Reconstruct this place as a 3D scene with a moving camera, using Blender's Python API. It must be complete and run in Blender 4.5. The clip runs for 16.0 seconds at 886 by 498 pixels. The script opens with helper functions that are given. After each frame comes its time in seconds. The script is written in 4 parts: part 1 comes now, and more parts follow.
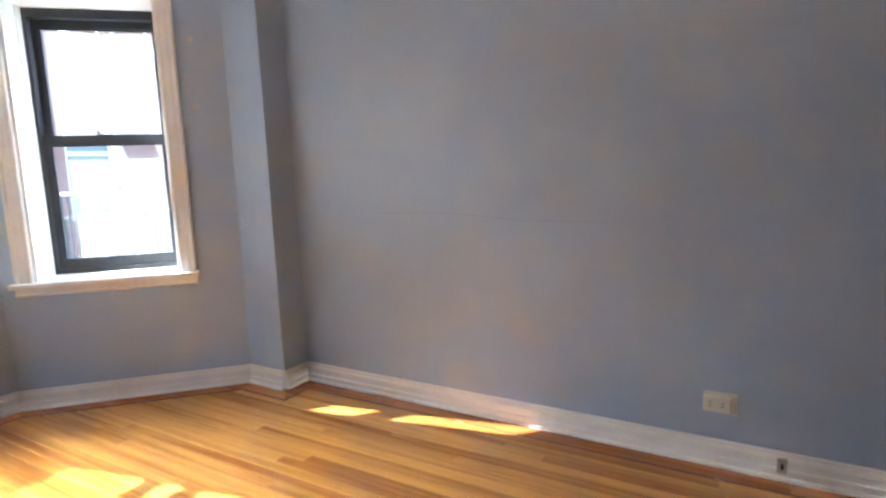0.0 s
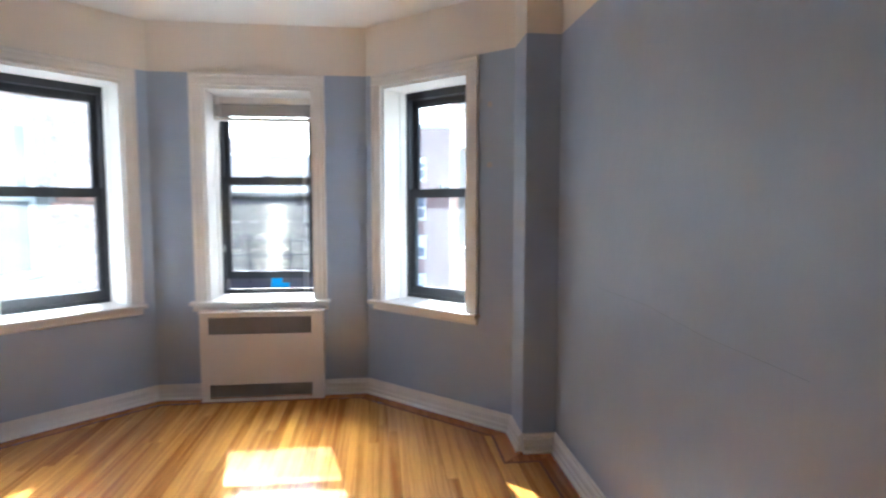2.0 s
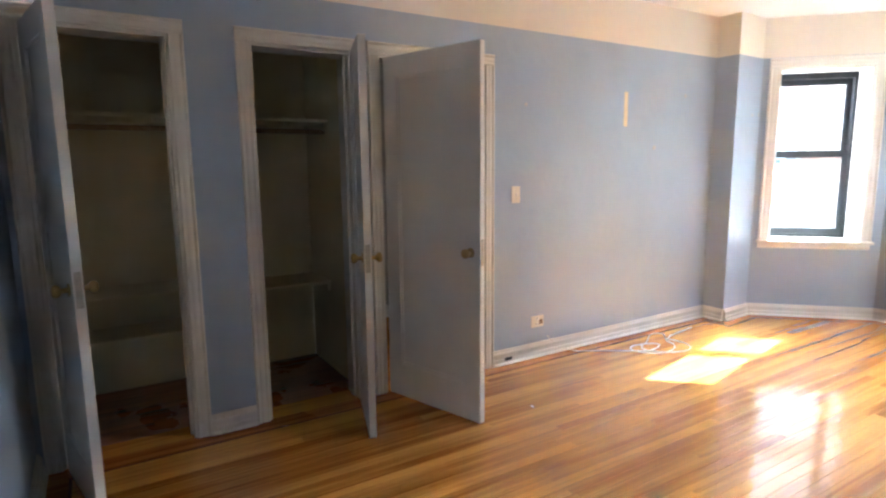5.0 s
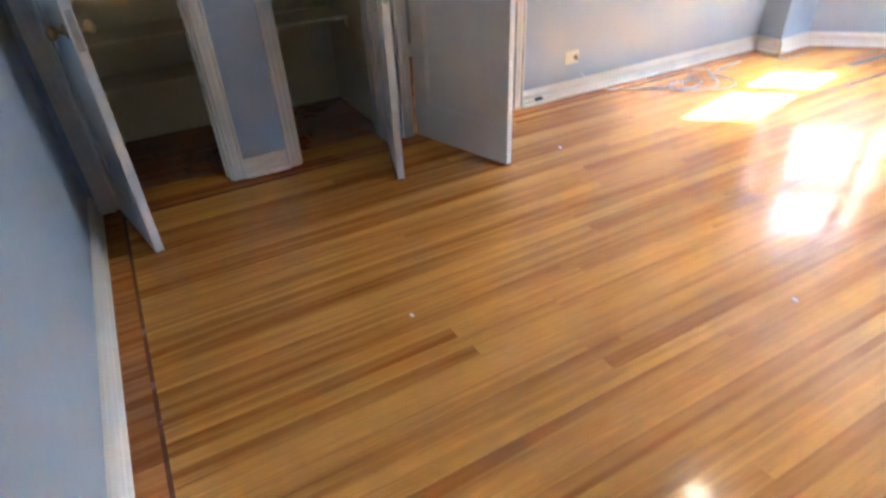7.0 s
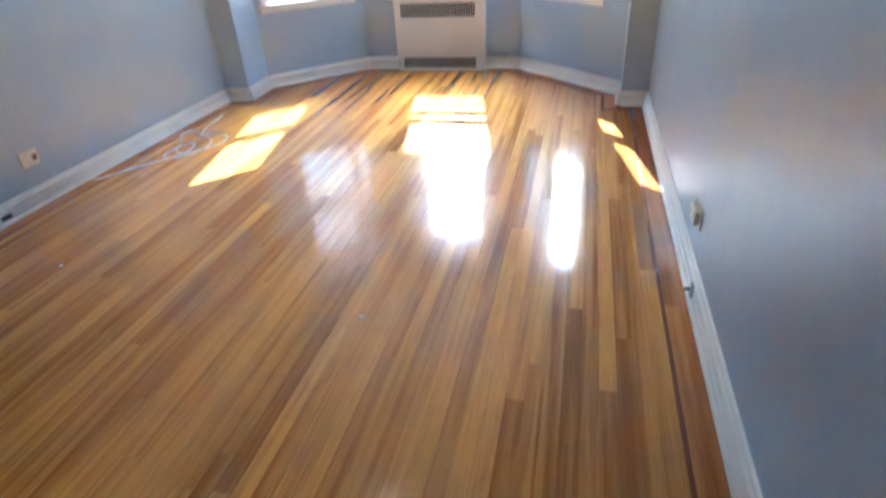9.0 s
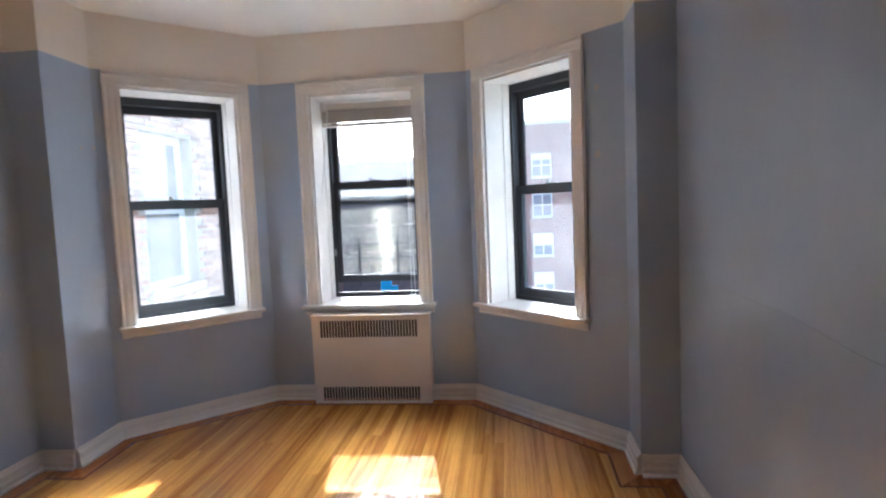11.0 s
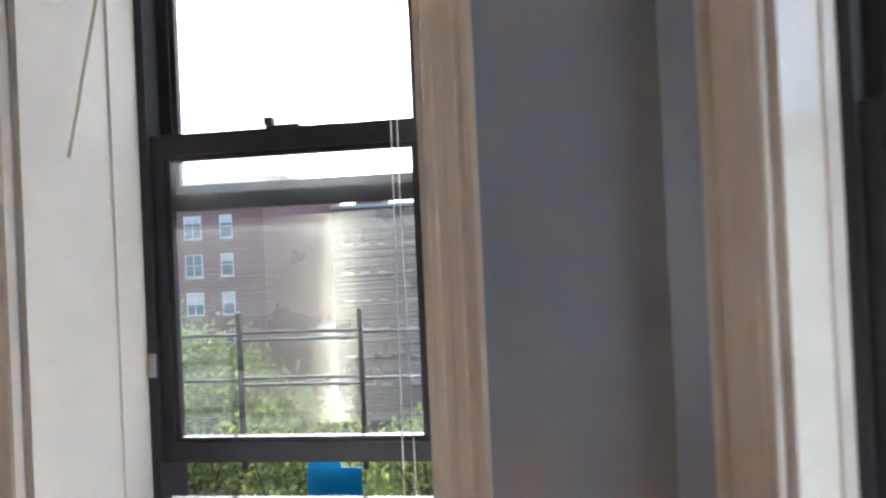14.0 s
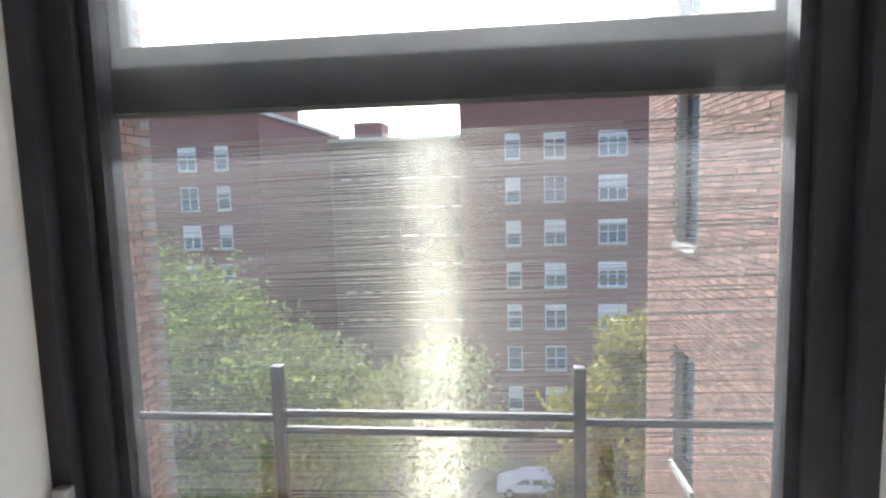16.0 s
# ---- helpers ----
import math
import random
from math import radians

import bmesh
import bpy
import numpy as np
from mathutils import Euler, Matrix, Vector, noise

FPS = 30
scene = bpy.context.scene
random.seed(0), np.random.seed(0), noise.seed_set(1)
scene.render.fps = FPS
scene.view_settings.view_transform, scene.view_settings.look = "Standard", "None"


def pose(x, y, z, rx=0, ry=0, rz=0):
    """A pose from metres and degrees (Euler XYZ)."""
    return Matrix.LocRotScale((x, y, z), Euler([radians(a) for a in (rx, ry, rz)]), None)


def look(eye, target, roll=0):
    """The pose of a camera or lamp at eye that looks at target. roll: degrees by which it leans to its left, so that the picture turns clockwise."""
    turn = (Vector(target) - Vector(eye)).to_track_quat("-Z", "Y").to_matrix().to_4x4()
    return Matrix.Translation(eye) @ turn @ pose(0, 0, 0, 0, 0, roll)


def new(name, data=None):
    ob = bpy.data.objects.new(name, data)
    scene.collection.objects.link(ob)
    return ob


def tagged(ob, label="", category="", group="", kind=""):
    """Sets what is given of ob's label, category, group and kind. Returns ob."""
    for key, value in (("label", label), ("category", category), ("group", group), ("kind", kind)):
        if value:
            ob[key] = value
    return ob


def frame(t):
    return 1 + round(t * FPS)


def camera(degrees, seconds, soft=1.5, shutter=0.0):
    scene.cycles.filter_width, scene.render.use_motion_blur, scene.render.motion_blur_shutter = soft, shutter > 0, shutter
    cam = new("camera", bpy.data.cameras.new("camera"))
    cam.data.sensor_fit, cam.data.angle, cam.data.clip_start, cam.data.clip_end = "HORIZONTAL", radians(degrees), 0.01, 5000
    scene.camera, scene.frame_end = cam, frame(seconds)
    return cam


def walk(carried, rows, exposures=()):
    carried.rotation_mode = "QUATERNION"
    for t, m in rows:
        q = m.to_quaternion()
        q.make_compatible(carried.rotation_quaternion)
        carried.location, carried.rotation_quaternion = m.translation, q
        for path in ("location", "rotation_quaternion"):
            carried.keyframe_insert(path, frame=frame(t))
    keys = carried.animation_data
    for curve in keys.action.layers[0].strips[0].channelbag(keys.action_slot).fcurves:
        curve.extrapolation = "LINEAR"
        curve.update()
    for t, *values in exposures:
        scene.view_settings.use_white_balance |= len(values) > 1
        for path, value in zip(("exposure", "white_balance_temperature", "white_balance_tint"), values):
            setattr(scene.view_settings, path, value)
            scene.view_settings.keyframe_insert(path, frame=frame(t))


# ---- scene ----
# ---- camera and walk ----
PATH = [
    (0, (-0.649, 0.852, 1.232), (1.052, 1.865, 0.949), -2.1),
    (0.5, (-0.325, 0.842, 1.297), (1.410, 1.804, 1.051), 0.1),
    (1, (0.175, 0.634, 1.229), (1.575, 2.051, 1.048), -0.5),
    (1.5, (0.491, 0.519, 1.324), (1.342, 2.324, 1.180), -0.7),
    (2, (0.784, 0.262, 1.380), (1.008, 2.244, 1.224), -0.0),
    (2.5, (0.945, -0.094, 1.375), (0.752, 1.887, 1.178), -0.6),
    (3, (1.217, -0.461, 1.367), (0.518, 1.395, 1.104), -0.4),
    (3.5, (1.361, -0.907, 1.434), (0.300, 0.759, 1.118), -0.9),
    (4, (1.335, -1.262, 1.433), (0.014, 0.213, 1.153), -2.5),
    (4.2, (1.380, -1.332, 1.432), (-0.069, 0.020, 1.156), -2.7),
    (6.3, (1.365, -1.435, 1.377), (-0.423, -0.728, 0.825), -0.1),
    (6.5, (1.334, -1.420, 1.407), (-0.375, -0.702, 0.658), 0.1),
    (7, (1.326, -1.353, 1.380), (-0.142, -0.585, 0.259), -2.9),
    (7.5, (1.283, -1.315, 1.320), (0.136, -0.392, -0.033), -5.9),
    (8, (1.245, -1.231, 1.292), (0.490, -0.111, -0.183), -6.1),
    (8.5, (1.292, -1.132, 1.352), (0.753, 0.206, -0.033), -6.7),
    (9, (1.277, -1.085, 1.330), (0.843, 0.574, 0.301), -3.6),
    (9.5, (1.232, -0.884, 1.354), (0.852, 0.978, 0.731), -1.2),
    (10, (1.209, -0.512, 1.378), (0.825, 1.421, 1.039), -1.5),
    (10.2, (1.128, -0.337, 1.385), (0.785, 1.615, 1.112), -1.9),
    (12.3, (0.848, 1.858, 1.346), (0.814, 3.855, 1.229), -1.0),
    (12.5, (0.811, 2.063, 1.347), (0.840, 4.059, 1.227), -0.7),
    (13, (0.731, 2.540, 1.394), (0.836, 4.533, 1.253), 0.5),
    (13.5, (0.626, 3.008, 1.357), (0.527, 5.002, 1.243), 1.0),
    (14, (0.445, 3.477, 1.281), (0.231, 5.465, 1.294), -2.6),
    (14.5, (0.287, 3.854, 1.319), (0.022, 5.836, 1.267), -1.9),
    (15, (0.131, 4.113, 1.334), (-0.159, 6.087, 1.189), -2.0),
    (15.5, (0.022, 4.249, 1.343), (-0.162, 6.233, 1.170), -2.5),
    (16, (0.015, 4.276, 1.333), (-0.196, 6.253, 1.123), -1.6),
]
EXPOSURES = [(0.0, 3.6, 5350, 7), (1.0, 3.75, 5350, 5), (2.0, 2.95, 5200, 6), (2.5, 2.9, 5250, 8), (3.5, 3.0, 5300, 8), (4.2, 3.7, 5300, 5), (6.3, 5.1, 5150, 2), (7.5, 4.9, 4850, 2), (8.2, 5.0, 4600, -2), (9.0, 3.95, 4450, -2), (10.2, 2.75, 4950, 6), (12.5, 2.35, 5750, 11), (13.5, 1.75, 6000, 10), (14.0, 1.95, 5700, 10), (14.5, 2.0, 5400, 9), (15.0, 1.5, 5600, 9), (16.0, 1.75, 5800, 11)]
cam = camera(76.0, 16.0, soft=2.3, shutter=0.3)
walk(cam, [(t, look(eye, target, roll)) for t, eye, target, roll in PATH], EXPOSURES)

# ---- world and sun ----
SUN_DIR = Vector((-0.205, 1.0, 0.80)).normalized()   # towards the sun
world = bpy.data.worlds.new("daylight")
scene.world = world
world.use_nodes = True
wn = world.node_tree.nodes
sky = wn.new("ShaderNodeTexSky")
sky.sky_type = "NISHITA"
sky.sun_disc = False
sky.sun_elevation = math.asin(SUN_DIR.z)
sky.sun_rotation = math.atan2(SUN_DIR.x, SUN_DIR.y)
sky.dust_density = 3.0
world.node_tree.links.new(sky.outputs[0], wn["Background"].inputs[0])
wn["Background"].inputs[1].default_value = 0.15
sun = new("sun", bpy.data.lights.new("sun", "SUN"))
sun.data.energy = 3.5
sun.data.angle = radians(0.55)
sun.data.color = (1.0, 0.95, 0.88)
sun.matrix_world = look(Vector((0, 0, 0)), -SUN_DIR) @ Matrix.Identity(4)
sun.location = (-8, 40, 30)


# ---- materials ----
def mat(name, base, rough=0.5, var=0.08, scale=6.0, fine=120.0, bump=0.05, metal=0.0, tint=None, spec=0.5, coat=0.0, stretch=(1, 1, 1), rand=0.0, island=False, spread=0.08, wave=0.0):
    """A painted, metal or mineral surface: broad and fine variation of colour, fine relief, and a random shade for each piece."""
    m = bpy.data.materials.new(name)
    m.use_nodes = True
    nt = m.node_tree
    n, l = nt.nodes, nt.links
    b = n["Principled BSDF"]
    geo = n.new("ShaderNodeNewGeometry")
    mp = n.new("ShaderNodeMapping")
    mp.inputs["Scale"].default_value = stretch
    l.new(geo.outputs["Position"], mp.inputs["Vector"])
    big = n.new("ShaderNodeTexNoise")
    big.inputs["Scale"].default_value = scale
    big.inputs["Detail"].default_value = 4
    small = n.new("ShaderNodeTexNoise")
    small.inputs["Scale"].default_value = fine
    small.inputs["Detail"].default_value = 3
    for tex in (big, small):
        l.new(mp.outputs[0], tex.inputs["Vector"])
    add = n.new("ShaderNodeMath")
    add.operation = "MULTIPLY_ADD"
    l.new(small.outputs[0], add.inputs[0])
    add.inputs[1].default_value = 0.4
    l.new(big.outputs[0], add.inputs[2])
    ramp = n.new("ShaderNodeMapRange")
    ramp.inputs["From Min"].default_value = 0.4
    ramp.inputs["From Max"].default_value = 1.0
    ramp.inputs["To Min"].default_value = 1 - var
    ramp.inputs["To Max"].default_value = 1 + var
    l.new(add.outputs[0], ramp.inputs["Value"])
    value = ramp.outputs[0]
    if rand:
        if island:
            src = geo.outputs["Random Per Island"]
        else:
            src = n.new("ShaderNodeObjectInfo").outputs["Random"]
        rr = n.new("ShaderNodeMapRange")
        rr.inputs["To Min"].default_value = 1 - rand
        rr.inputs["To Max"].default_value = 1 + rand
        l.new(src, rr.inputs["Value"])
        mul = n.new("ShaderNodeMath")
        mul.operation = "MULTIPLY"
        l.new(value, mul.inputs[0])
        l.new(rr.outputs[0], mul.inputs[1])
        value = mul.outputs[0]
    mixc = n.new("ShaderNodeMix")
    mixc.data_type = "RGBA"
    mixc.inputs["A"].default_value = (*base, 1)
    mixc.inputs["B"].default_value = (*(tint or base), 1)
    l.new(big.outputs[0], mixc.inputs["Factor"])
    hsv = n.new("ShaderNodeHueSaturation")
    l.new(mixc.outputs["Result"], hsv.inputs["Color"])
    l.new(value, hsv.inputs["Value"])
    l.new(hsv.outputs[0], b.inputs["Base Color"])
    rg = n.new("ShaderNodeMapRange")
    rg.inputs["To Min"].default_value = max(0.02, rough - spread)
    rg.inputs["To Max"].default_value = min(1.0, rough + spread)
    l.new(big.outputs[0], rg.inputs["Value"])
    l.new(rg.outputs[0], b.inputs["Roughness"])
    b.inputs["Metallic"].default_value = metal
    b.inputs["Specular IOR Level"].default_value = spec
    b.inputs["Coat Weight"].default_value = coat
    b.inputs["Coat Roughness"].default_value = 0.1
    if bump:
        bp = n.new("ShaderNodeBump")
        bp.inputs["Strength"].default_value = bump
        bp.inputs["Distance"].default_value = 0.01
        l.new(add.outputs[0], bp.inputs["Height"])
        if wave:
            wv = n.new("ShaderNodeBump")
            wv.inputs["Strength"].default_value = 1.0
            wv.inputs["Distance"].default_value = wave
            l.new(big.outputs[0], wv.inputs["Height"])
            l.new(wv.outputs[0], bp.inputs["Normal"])
        l.new(bp.outputs[0], b.inputs["Normal"])
    return m


def wood_floor(name, island, dark=1.0, rough=0.15, warm=1.0):
    """Varnished oak strips: each strip its own shade, grain along y, wear in the varnish."""
    m = bpy.data.materials.new(name)
    m.use_nodes = True
    nt = m.node_tree
    n, l = nt.nodes, nt.links
    b = n["Principled BSDF"]
    geo = n.new("ShaderNodeNewGeometry")
    src = geo.outputs["Random Per Island"] if island else n.new("ShaderNodeObjectInfo").outputs["Random"]
    off = n.new("ShaderNodeVectorMath")
    off.operation = "MULTIPLY_ADD"
    comb = n.new("ShaderNodeCombineXYZ")
    for i in range(3):
        l.new(src, comb.inputs[i])
    l.new(comb.outputs[0], off.inputs[0])
    off.inputs[1].default_value = (13.0, 37.0, 5.0)
    l.new(geo.outputs["Position"], off.inputs[2])
    mp = n.new("ShaderNodeMapping")
    mp.inputs["Scale"].default_value = (30, 0.9, 20)
    l.new(off.outputs[0], mp.inputs["Vector"])
    grain = n.new("ShaderNodeTexNoise")
    grain.inputs["Scale"].default_value = 1.0
    grain.inputs["Detail"].default_value = 6
    grain.inputs["Distortion"].default_value = 0.6
    l.new(mp.outputs[0], grain.inputs["Vector"])
    fine = n.new("ShaderNodeMapping")
    fine.inputs["Scale"].default_value = (320, 9, 20)
    l.new(off.outputs[0], fine.inputs["Vector"])
    pores = n.new("ShaderNodeTexNoise")
    pores.inputs["Scale"].default_value = 1.0
    pores.inputs["Detail"].default_value = 3
    l.new(fine.outputs[0], pores.inputs["Vector"])
    ramp = n.new("ShaderNodeValToRGB")
    e = ramp.color_ramp.elements
    e[0].position, e[0].color = 0.25, (0.33 * dark, 0.118 * dark * warm, 0.018 * dark, 1)
    e[1].position, e[1].color = 0.75, (0.68 * dark, 0.315 * dark * warm, 0.058 * dark, 1)
    mixv = n.new("ShaderNodeMath")
    mixv.operation = "MULTIPLY_ADD"
    l.new(src, mixv.inputs[0])
    mixv.inputs[1].default_value = 0.46
    sub = n.new("ShaderNodeMath")
    sub.operation = "MULTIPLY_ADD"
    l.new(grain.outputs[0], sub.inputs[0])
    sub.inputs[1].default_value = 1.15
    sub.inputs[2].default_value = -0.28
    l.new(sub.outputs[0], mixv.inputs[2])
    l.new(mixv.outputs[0], ramp.inputs[0])
    pr = n.new("ShaderNodeMapRange")
    pr.inputs["From Min"].default_value = 0.3
    pr.inputs["From Max"].default_value = 0.6
    pr.inputs["To Min"].default_value = 0.84
    pr.inputs["To Max"].default_value = 1.05
    l.new(pores.outputs[0], pr.inputs["Value"])
    hsv = n.new("ShaderNodeHueSaturation")
    l.new(ramp.outputs[0], hsv.inputs["Color"])
    l.new(pr.outputs[0], hsv.inputs["Value"])
    wear = n.new("ShaderNodeTexNoise")
    wear.inputs["Scale"].default_value = 3.0
    wear.inputs["Detail"].default_value = 5
    l.new(geo.outputs["Position"], wear.inputs["Vector"])
    l.new(hsv.outputs[0], b.inputs["Base Color"])
    rr = n.new("ShaderNodeMapRange")
    rr.inputs["From Min"].default_value = 0.35
    rr.inputs["From Max"].default_value = 0.7
    rr.inputs["To Min"].default_value = rough - 0.04
    rr.inputs["To Max"].default_value = rough + 0.03
    l.new(wear.outputs[0], rr.inputs["Value"])
    l.new(rr.outputs[0], b.inputs["Roughness"])
    b.inputs["Specular IOR Level"].default_value = 0.5
    b.inputs["Coat Weight"].default_value = 0.45
    b.inputs["Coat Roughness"].default_value = 0.06
    bp = n.new("ShaderNodeBump")
    bp.inputs["Strength"].default_value = 0.12
    bp.inputs["Distance"].default_value = 0.002
    l.new(grain.outputs[0], bp.inputs["Height"])
    wave = n.new("ShaderNodeBump")
    wave.inputs["Strength"].default_value = 1.0
    wave.inputs["Distance"].default_value = 0.0028
    l.new(wear.outputs[0], wave.inputs["Height"])
    l.new(wave.outputs[0], bp.inputs["Normal"])
    l.new(bp.outputs[0], b.inputs["Normal"])
    return m


def glass(name, haze=0.06):
    """A clear pane with a thin film of dirt that catches the sun."""
    m = bpy.data.materials.new(name)
    m.use_nodes = True
    nt = m.node_tree
    n, l = nt.nodes, nt.links
    n.remove(n["Principled BSDF"])
    g = n.new("ShaderNodeBsdfGlass")
    g.inputs["Roughness"].default_value = 0.0
    g.inputs["IOR"].default_value = 1.3
    g.inputs["Color"].default_value = (0.97, 0.985, 0.98, 1)
    tr = n.new("ShaderNodeBsdfTranslucent")
    tr.inputs["Color"].default_value = (0.85, 0.87, 0.88, 1)
    geo = n.new("ShaderNodeNewGeometry")
    mp = n.new("ShaderNodeMapping")
    mp.inputs["Scale"].default_value = (1.5, 1.5, 9.0)
    l.new(geo.outputs["Position"], mp.inputs["Vector"])
    tex = n.new("ShaderNodeTexNoise")
    tex.inputs["Scale"].default_value = 3.0
    tex.inputs["Detail"].default_value = 6
    l.new(mp.outputs[0], tex.inputs["Vector"])
    r = n.new("ShaderNodeMapRange")
    r.inputs["From Min"].default_value = 0.4
    r.inputs["From Max"].default_value = 0.75
    r.inputs["To Min"].default_value = haze * 0.8
    r.inputs["To Max"].default_value = haze * 1.4
    l.new(tex.outputs[0], r.inputs["Value"])
    mx = n.new("ShaderNodeMixShader")
    l.new(r.outputs[0], mx.inputs[0])
    l.new(g.outputs[0], mx.inputs[1])
    l.new(tr.outputs[0], mx.inputs[2])
    l.new(mx.outputs[0], n["Material Output"].inputs[0])
    return m


def leaf_mat(name, a, b_):
    """Thin leaves: part of the light passes through them."""
    m = mat(name, a, 0.55, var=0.25, scale=0.8, fine=14, bump=0.0, tint=b_, rand=0.35, island=True)
    n, l = m.node_tree.nodes, m.node_tree.links
    b = n["Principled BSDF"]
    tr = n.new("ShaderNodeBsdfTranslucent")
    l.new(b.inputs["Base Color"].links[0].from_socket, tr.inputs["Color"])
    mx = n.new("ShaderNodeMixShader")
    mx.inputs[0].default_value = 0.45
    l.new(b.outputs[0], mx.inputs[1])
    l.new(tr.outputs[0], mx.inputs[2])
    l.new(mx.outputs[0], n["Material Output"].inputs[0])
    return m


BLUE = mat("blue_grey_wall_paint", (0.335, 0.425, 0.575), 0.365, var=0.05, scale=2.2, fine=260, bump=0.05, tint=(0.35, 0.43, 0.57), spread=0.03, spec=1.0, wave=0.014)
CREAM = mat("cream_upper_wall_paint", (0.80, 0.75, 0.68), 0.6, var=0.03, scale=2, fine=200, bump=0.05)
CEIL = mat("ceiling_paint", (0.84, 0.83, 0.80), 0.7, var=0.03, scale=1.5, fine=150, bump=0.05)
TRIM = mat("white_trim_paint", (0.76, 0.74, 0.71), 0.38, var=0.05, scale=7, fine=90, bump=0.08)
DOORP = mat("grey_white_door_paint", (0.72, 0.72, 0.725), 0.42, var=0.05, scale=4, fine=110, bump=0.06)
CLOSETP = mat("closet_cream_paint", (0.83, 0.74, 0.54), 0.6, var=0.06, scale=3, fine=120, bump=0.05)
BLACKF = mat("black_window_paint", (0.026, 0.028, 0.034), 0.55, var=0.3, scale=9, fine=150, bump=0.05)
RADP = mat("radiator_cover_enamel", (0.72, 0.67, 0.62), 0.38, var=0.03, scale=5, fine=140, bump=0.02)
DARK = mat("dark_void", (0.02, 0.018, 0.016), 0.9, var=0.2)
PLASTIC = mat("ivory_plastic", (0.72, 0.68, 0.58), 0.35, var=0.04, bump=0.02)
WHITEPL = mat("white_plastic", (0.78, 0.77, 0.74), 0.4, var=0.04, bump=0.02)
BRASS = mat("worn_brass", (0.42, 0.31, 0.14), 0.32, var=0.25, scale=30, metal=0.9, bump=0.05)
STEEL = mat("dull_steel", (0.45, 0.44, 0.42), 0.35, var=0.2, scale=30, metal=0.9)
SPACKLE = mat("pale_spackle", (0.50, 0.49, 0.50), 0.8, var=0.1, scale=40)
PATCHM = mat("bare_cream_plaster", (0.76, 0.64, 0.44), 0.7, var=0.1, scale=25)
BLIND = mat("white_blind_slat", (0.68, 0.64, 0.60), 0.45, var=0.06, scale=14, bump=0.02)
TAPE = mat("blue_masking_tape", (0.02, 0.40, 0.92), 0.6, var=0.12, scale=30)
GLASS = glass("window_glass", 0.06)
GLASSR = glass("dirty_window_glass", 0.05)
GLASSH = glass("hazy_window_glass", 0.022)
DULLPANE = mat("dull_dark_pane", (0.055, 0.052, 0.055), 0.6, var=0.2, scale=0.7, bump=0.0)
DIMGLASS = mat("dark_far_pane", (0.10, 0.14, 0.18), 0.08, var=0.3, scale=0.7, bump=0.0, spec=0.8)
WOODP = wood_floor("oak_strip", False)
WOODJ = wood_floor("oak_strip_joined", True)
WOODB = wood_floor("oak_border_board", True, 0.84, 0.16, 0.85)
# closet boards: the oak colours at half value, redder
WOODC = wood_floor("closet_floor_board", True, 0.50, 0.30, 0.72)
INLAY = mat("dark_walnut_inlay", (0.19, 0.072, 0.030), 0.25, var=0.25, scale=9, fine=90, coat=0.3)
BRICKP = mat("red_brick", (0.27, 0.135, 0.095), 0.85, var=0.2, scale=9, fine=70, bump=0.5, tint=(0.32, 0.185, 0.125), rand=0.35)
BRICKJ = mat("red_brick_joined", (0.27, 0.135, 0.095), 0.85, var=0.2, scale=9, fine=70, bump=0.5, tint=(0.32, 0.185, 0.125), rand=0.35, island=True)
MORTAR = mat("grey_mortar", (0.30, 0.275, 0.245), 0.9, var=0.15, scale=12, fine=120, bump=0.4)
FARBRICK = mat("far_brick", (0.27, 0.13, 0.105), 0.9, var=0.14, scale=0.3, fine=7, bump=0.2, tint=(0.24, 0.125, 0.11))
# Far brick darkened and greyed: the set-back house's shade is in this colour.
SHADEBRICK = mat("shade_grey_brick", (0.13, 0.105, 0.105), 0.9, var=0.14, scale=0.3, fine=7, bump=0.2, tint=(0.115, 0.10, 0.105))
FARFRAME = mat("dull_brown_window_frame", (0.17, 0.115, 0.095), 0.6, var=0.15, scale=2, bump=0.0)
STONE = mat("limestone", (0.55, 0.51, 0.44), 0.8, var=0.1, scale=6, fine=60, bump=0.2)
RUST = mat("salmon_painted_iron", (0.50, 0.27, 0.20), 0.6, var=0.2, scale=8, fine=90, bump=0.2, tint=(0.42, 0.24, 0.19))
PALEIRON = mat("pale_painted_iron", (0.48, 0.40, 0.35), 0.55, var=0.2, scale=8, fine=90, bump=0.2)
DARKIRON = mat("dark_iron", (0.035, 0.035, 0.04), 0.5, var=0.3, scale=20, bump=0.1)
ASPHALT = mat("asphalt", (0.055, 0.055, 0.058), 0.9, var=0.2, scale=0.6, fine=20, bump=0.3)
LAWN = mat("lawn", (0.07, 0.11, 0.035), 0.95, var=0.3, scale=0.5, fine=12, bump=0.5, tint=(0.12, 0.12, 0.05))
BARK = mat("bark", (0.10, 0.075, 0.055), 0.9, var=0.3, scale=4, fine=30, bump=0.6)
LEAF = leaf_mat("leaf_green", (0.16, 0.22, 0.06), (0.23, 0.25, 0.09))
LEAFY = leaf_mat("leaf_yellow_green", (0.28, 0.28, 0.05), (0.34, 0.29, 0.07))
CARP = mat("white_car_paint", (0.78, 0.78, 0.78), 0.25, var=0.02, bump=0.0, coat=0.8)
RUBBER = mat("rubber", (0.02, 0.02, 0.02), 0.8, var=0.2)
WARMBULB = bpy.data.materials.new("warm_bulb")
WARMBULB.use_nodes = True
WARMBULB.node_tree.nodes["Principled BSDF"].inputs["Emission Color"].default_value = (1.0, 0.72, 0.45, 1)
WARMBULB.node_tree.nodes["Principled BSDF"].inputs["Emission Strength"].default_value = 1.5


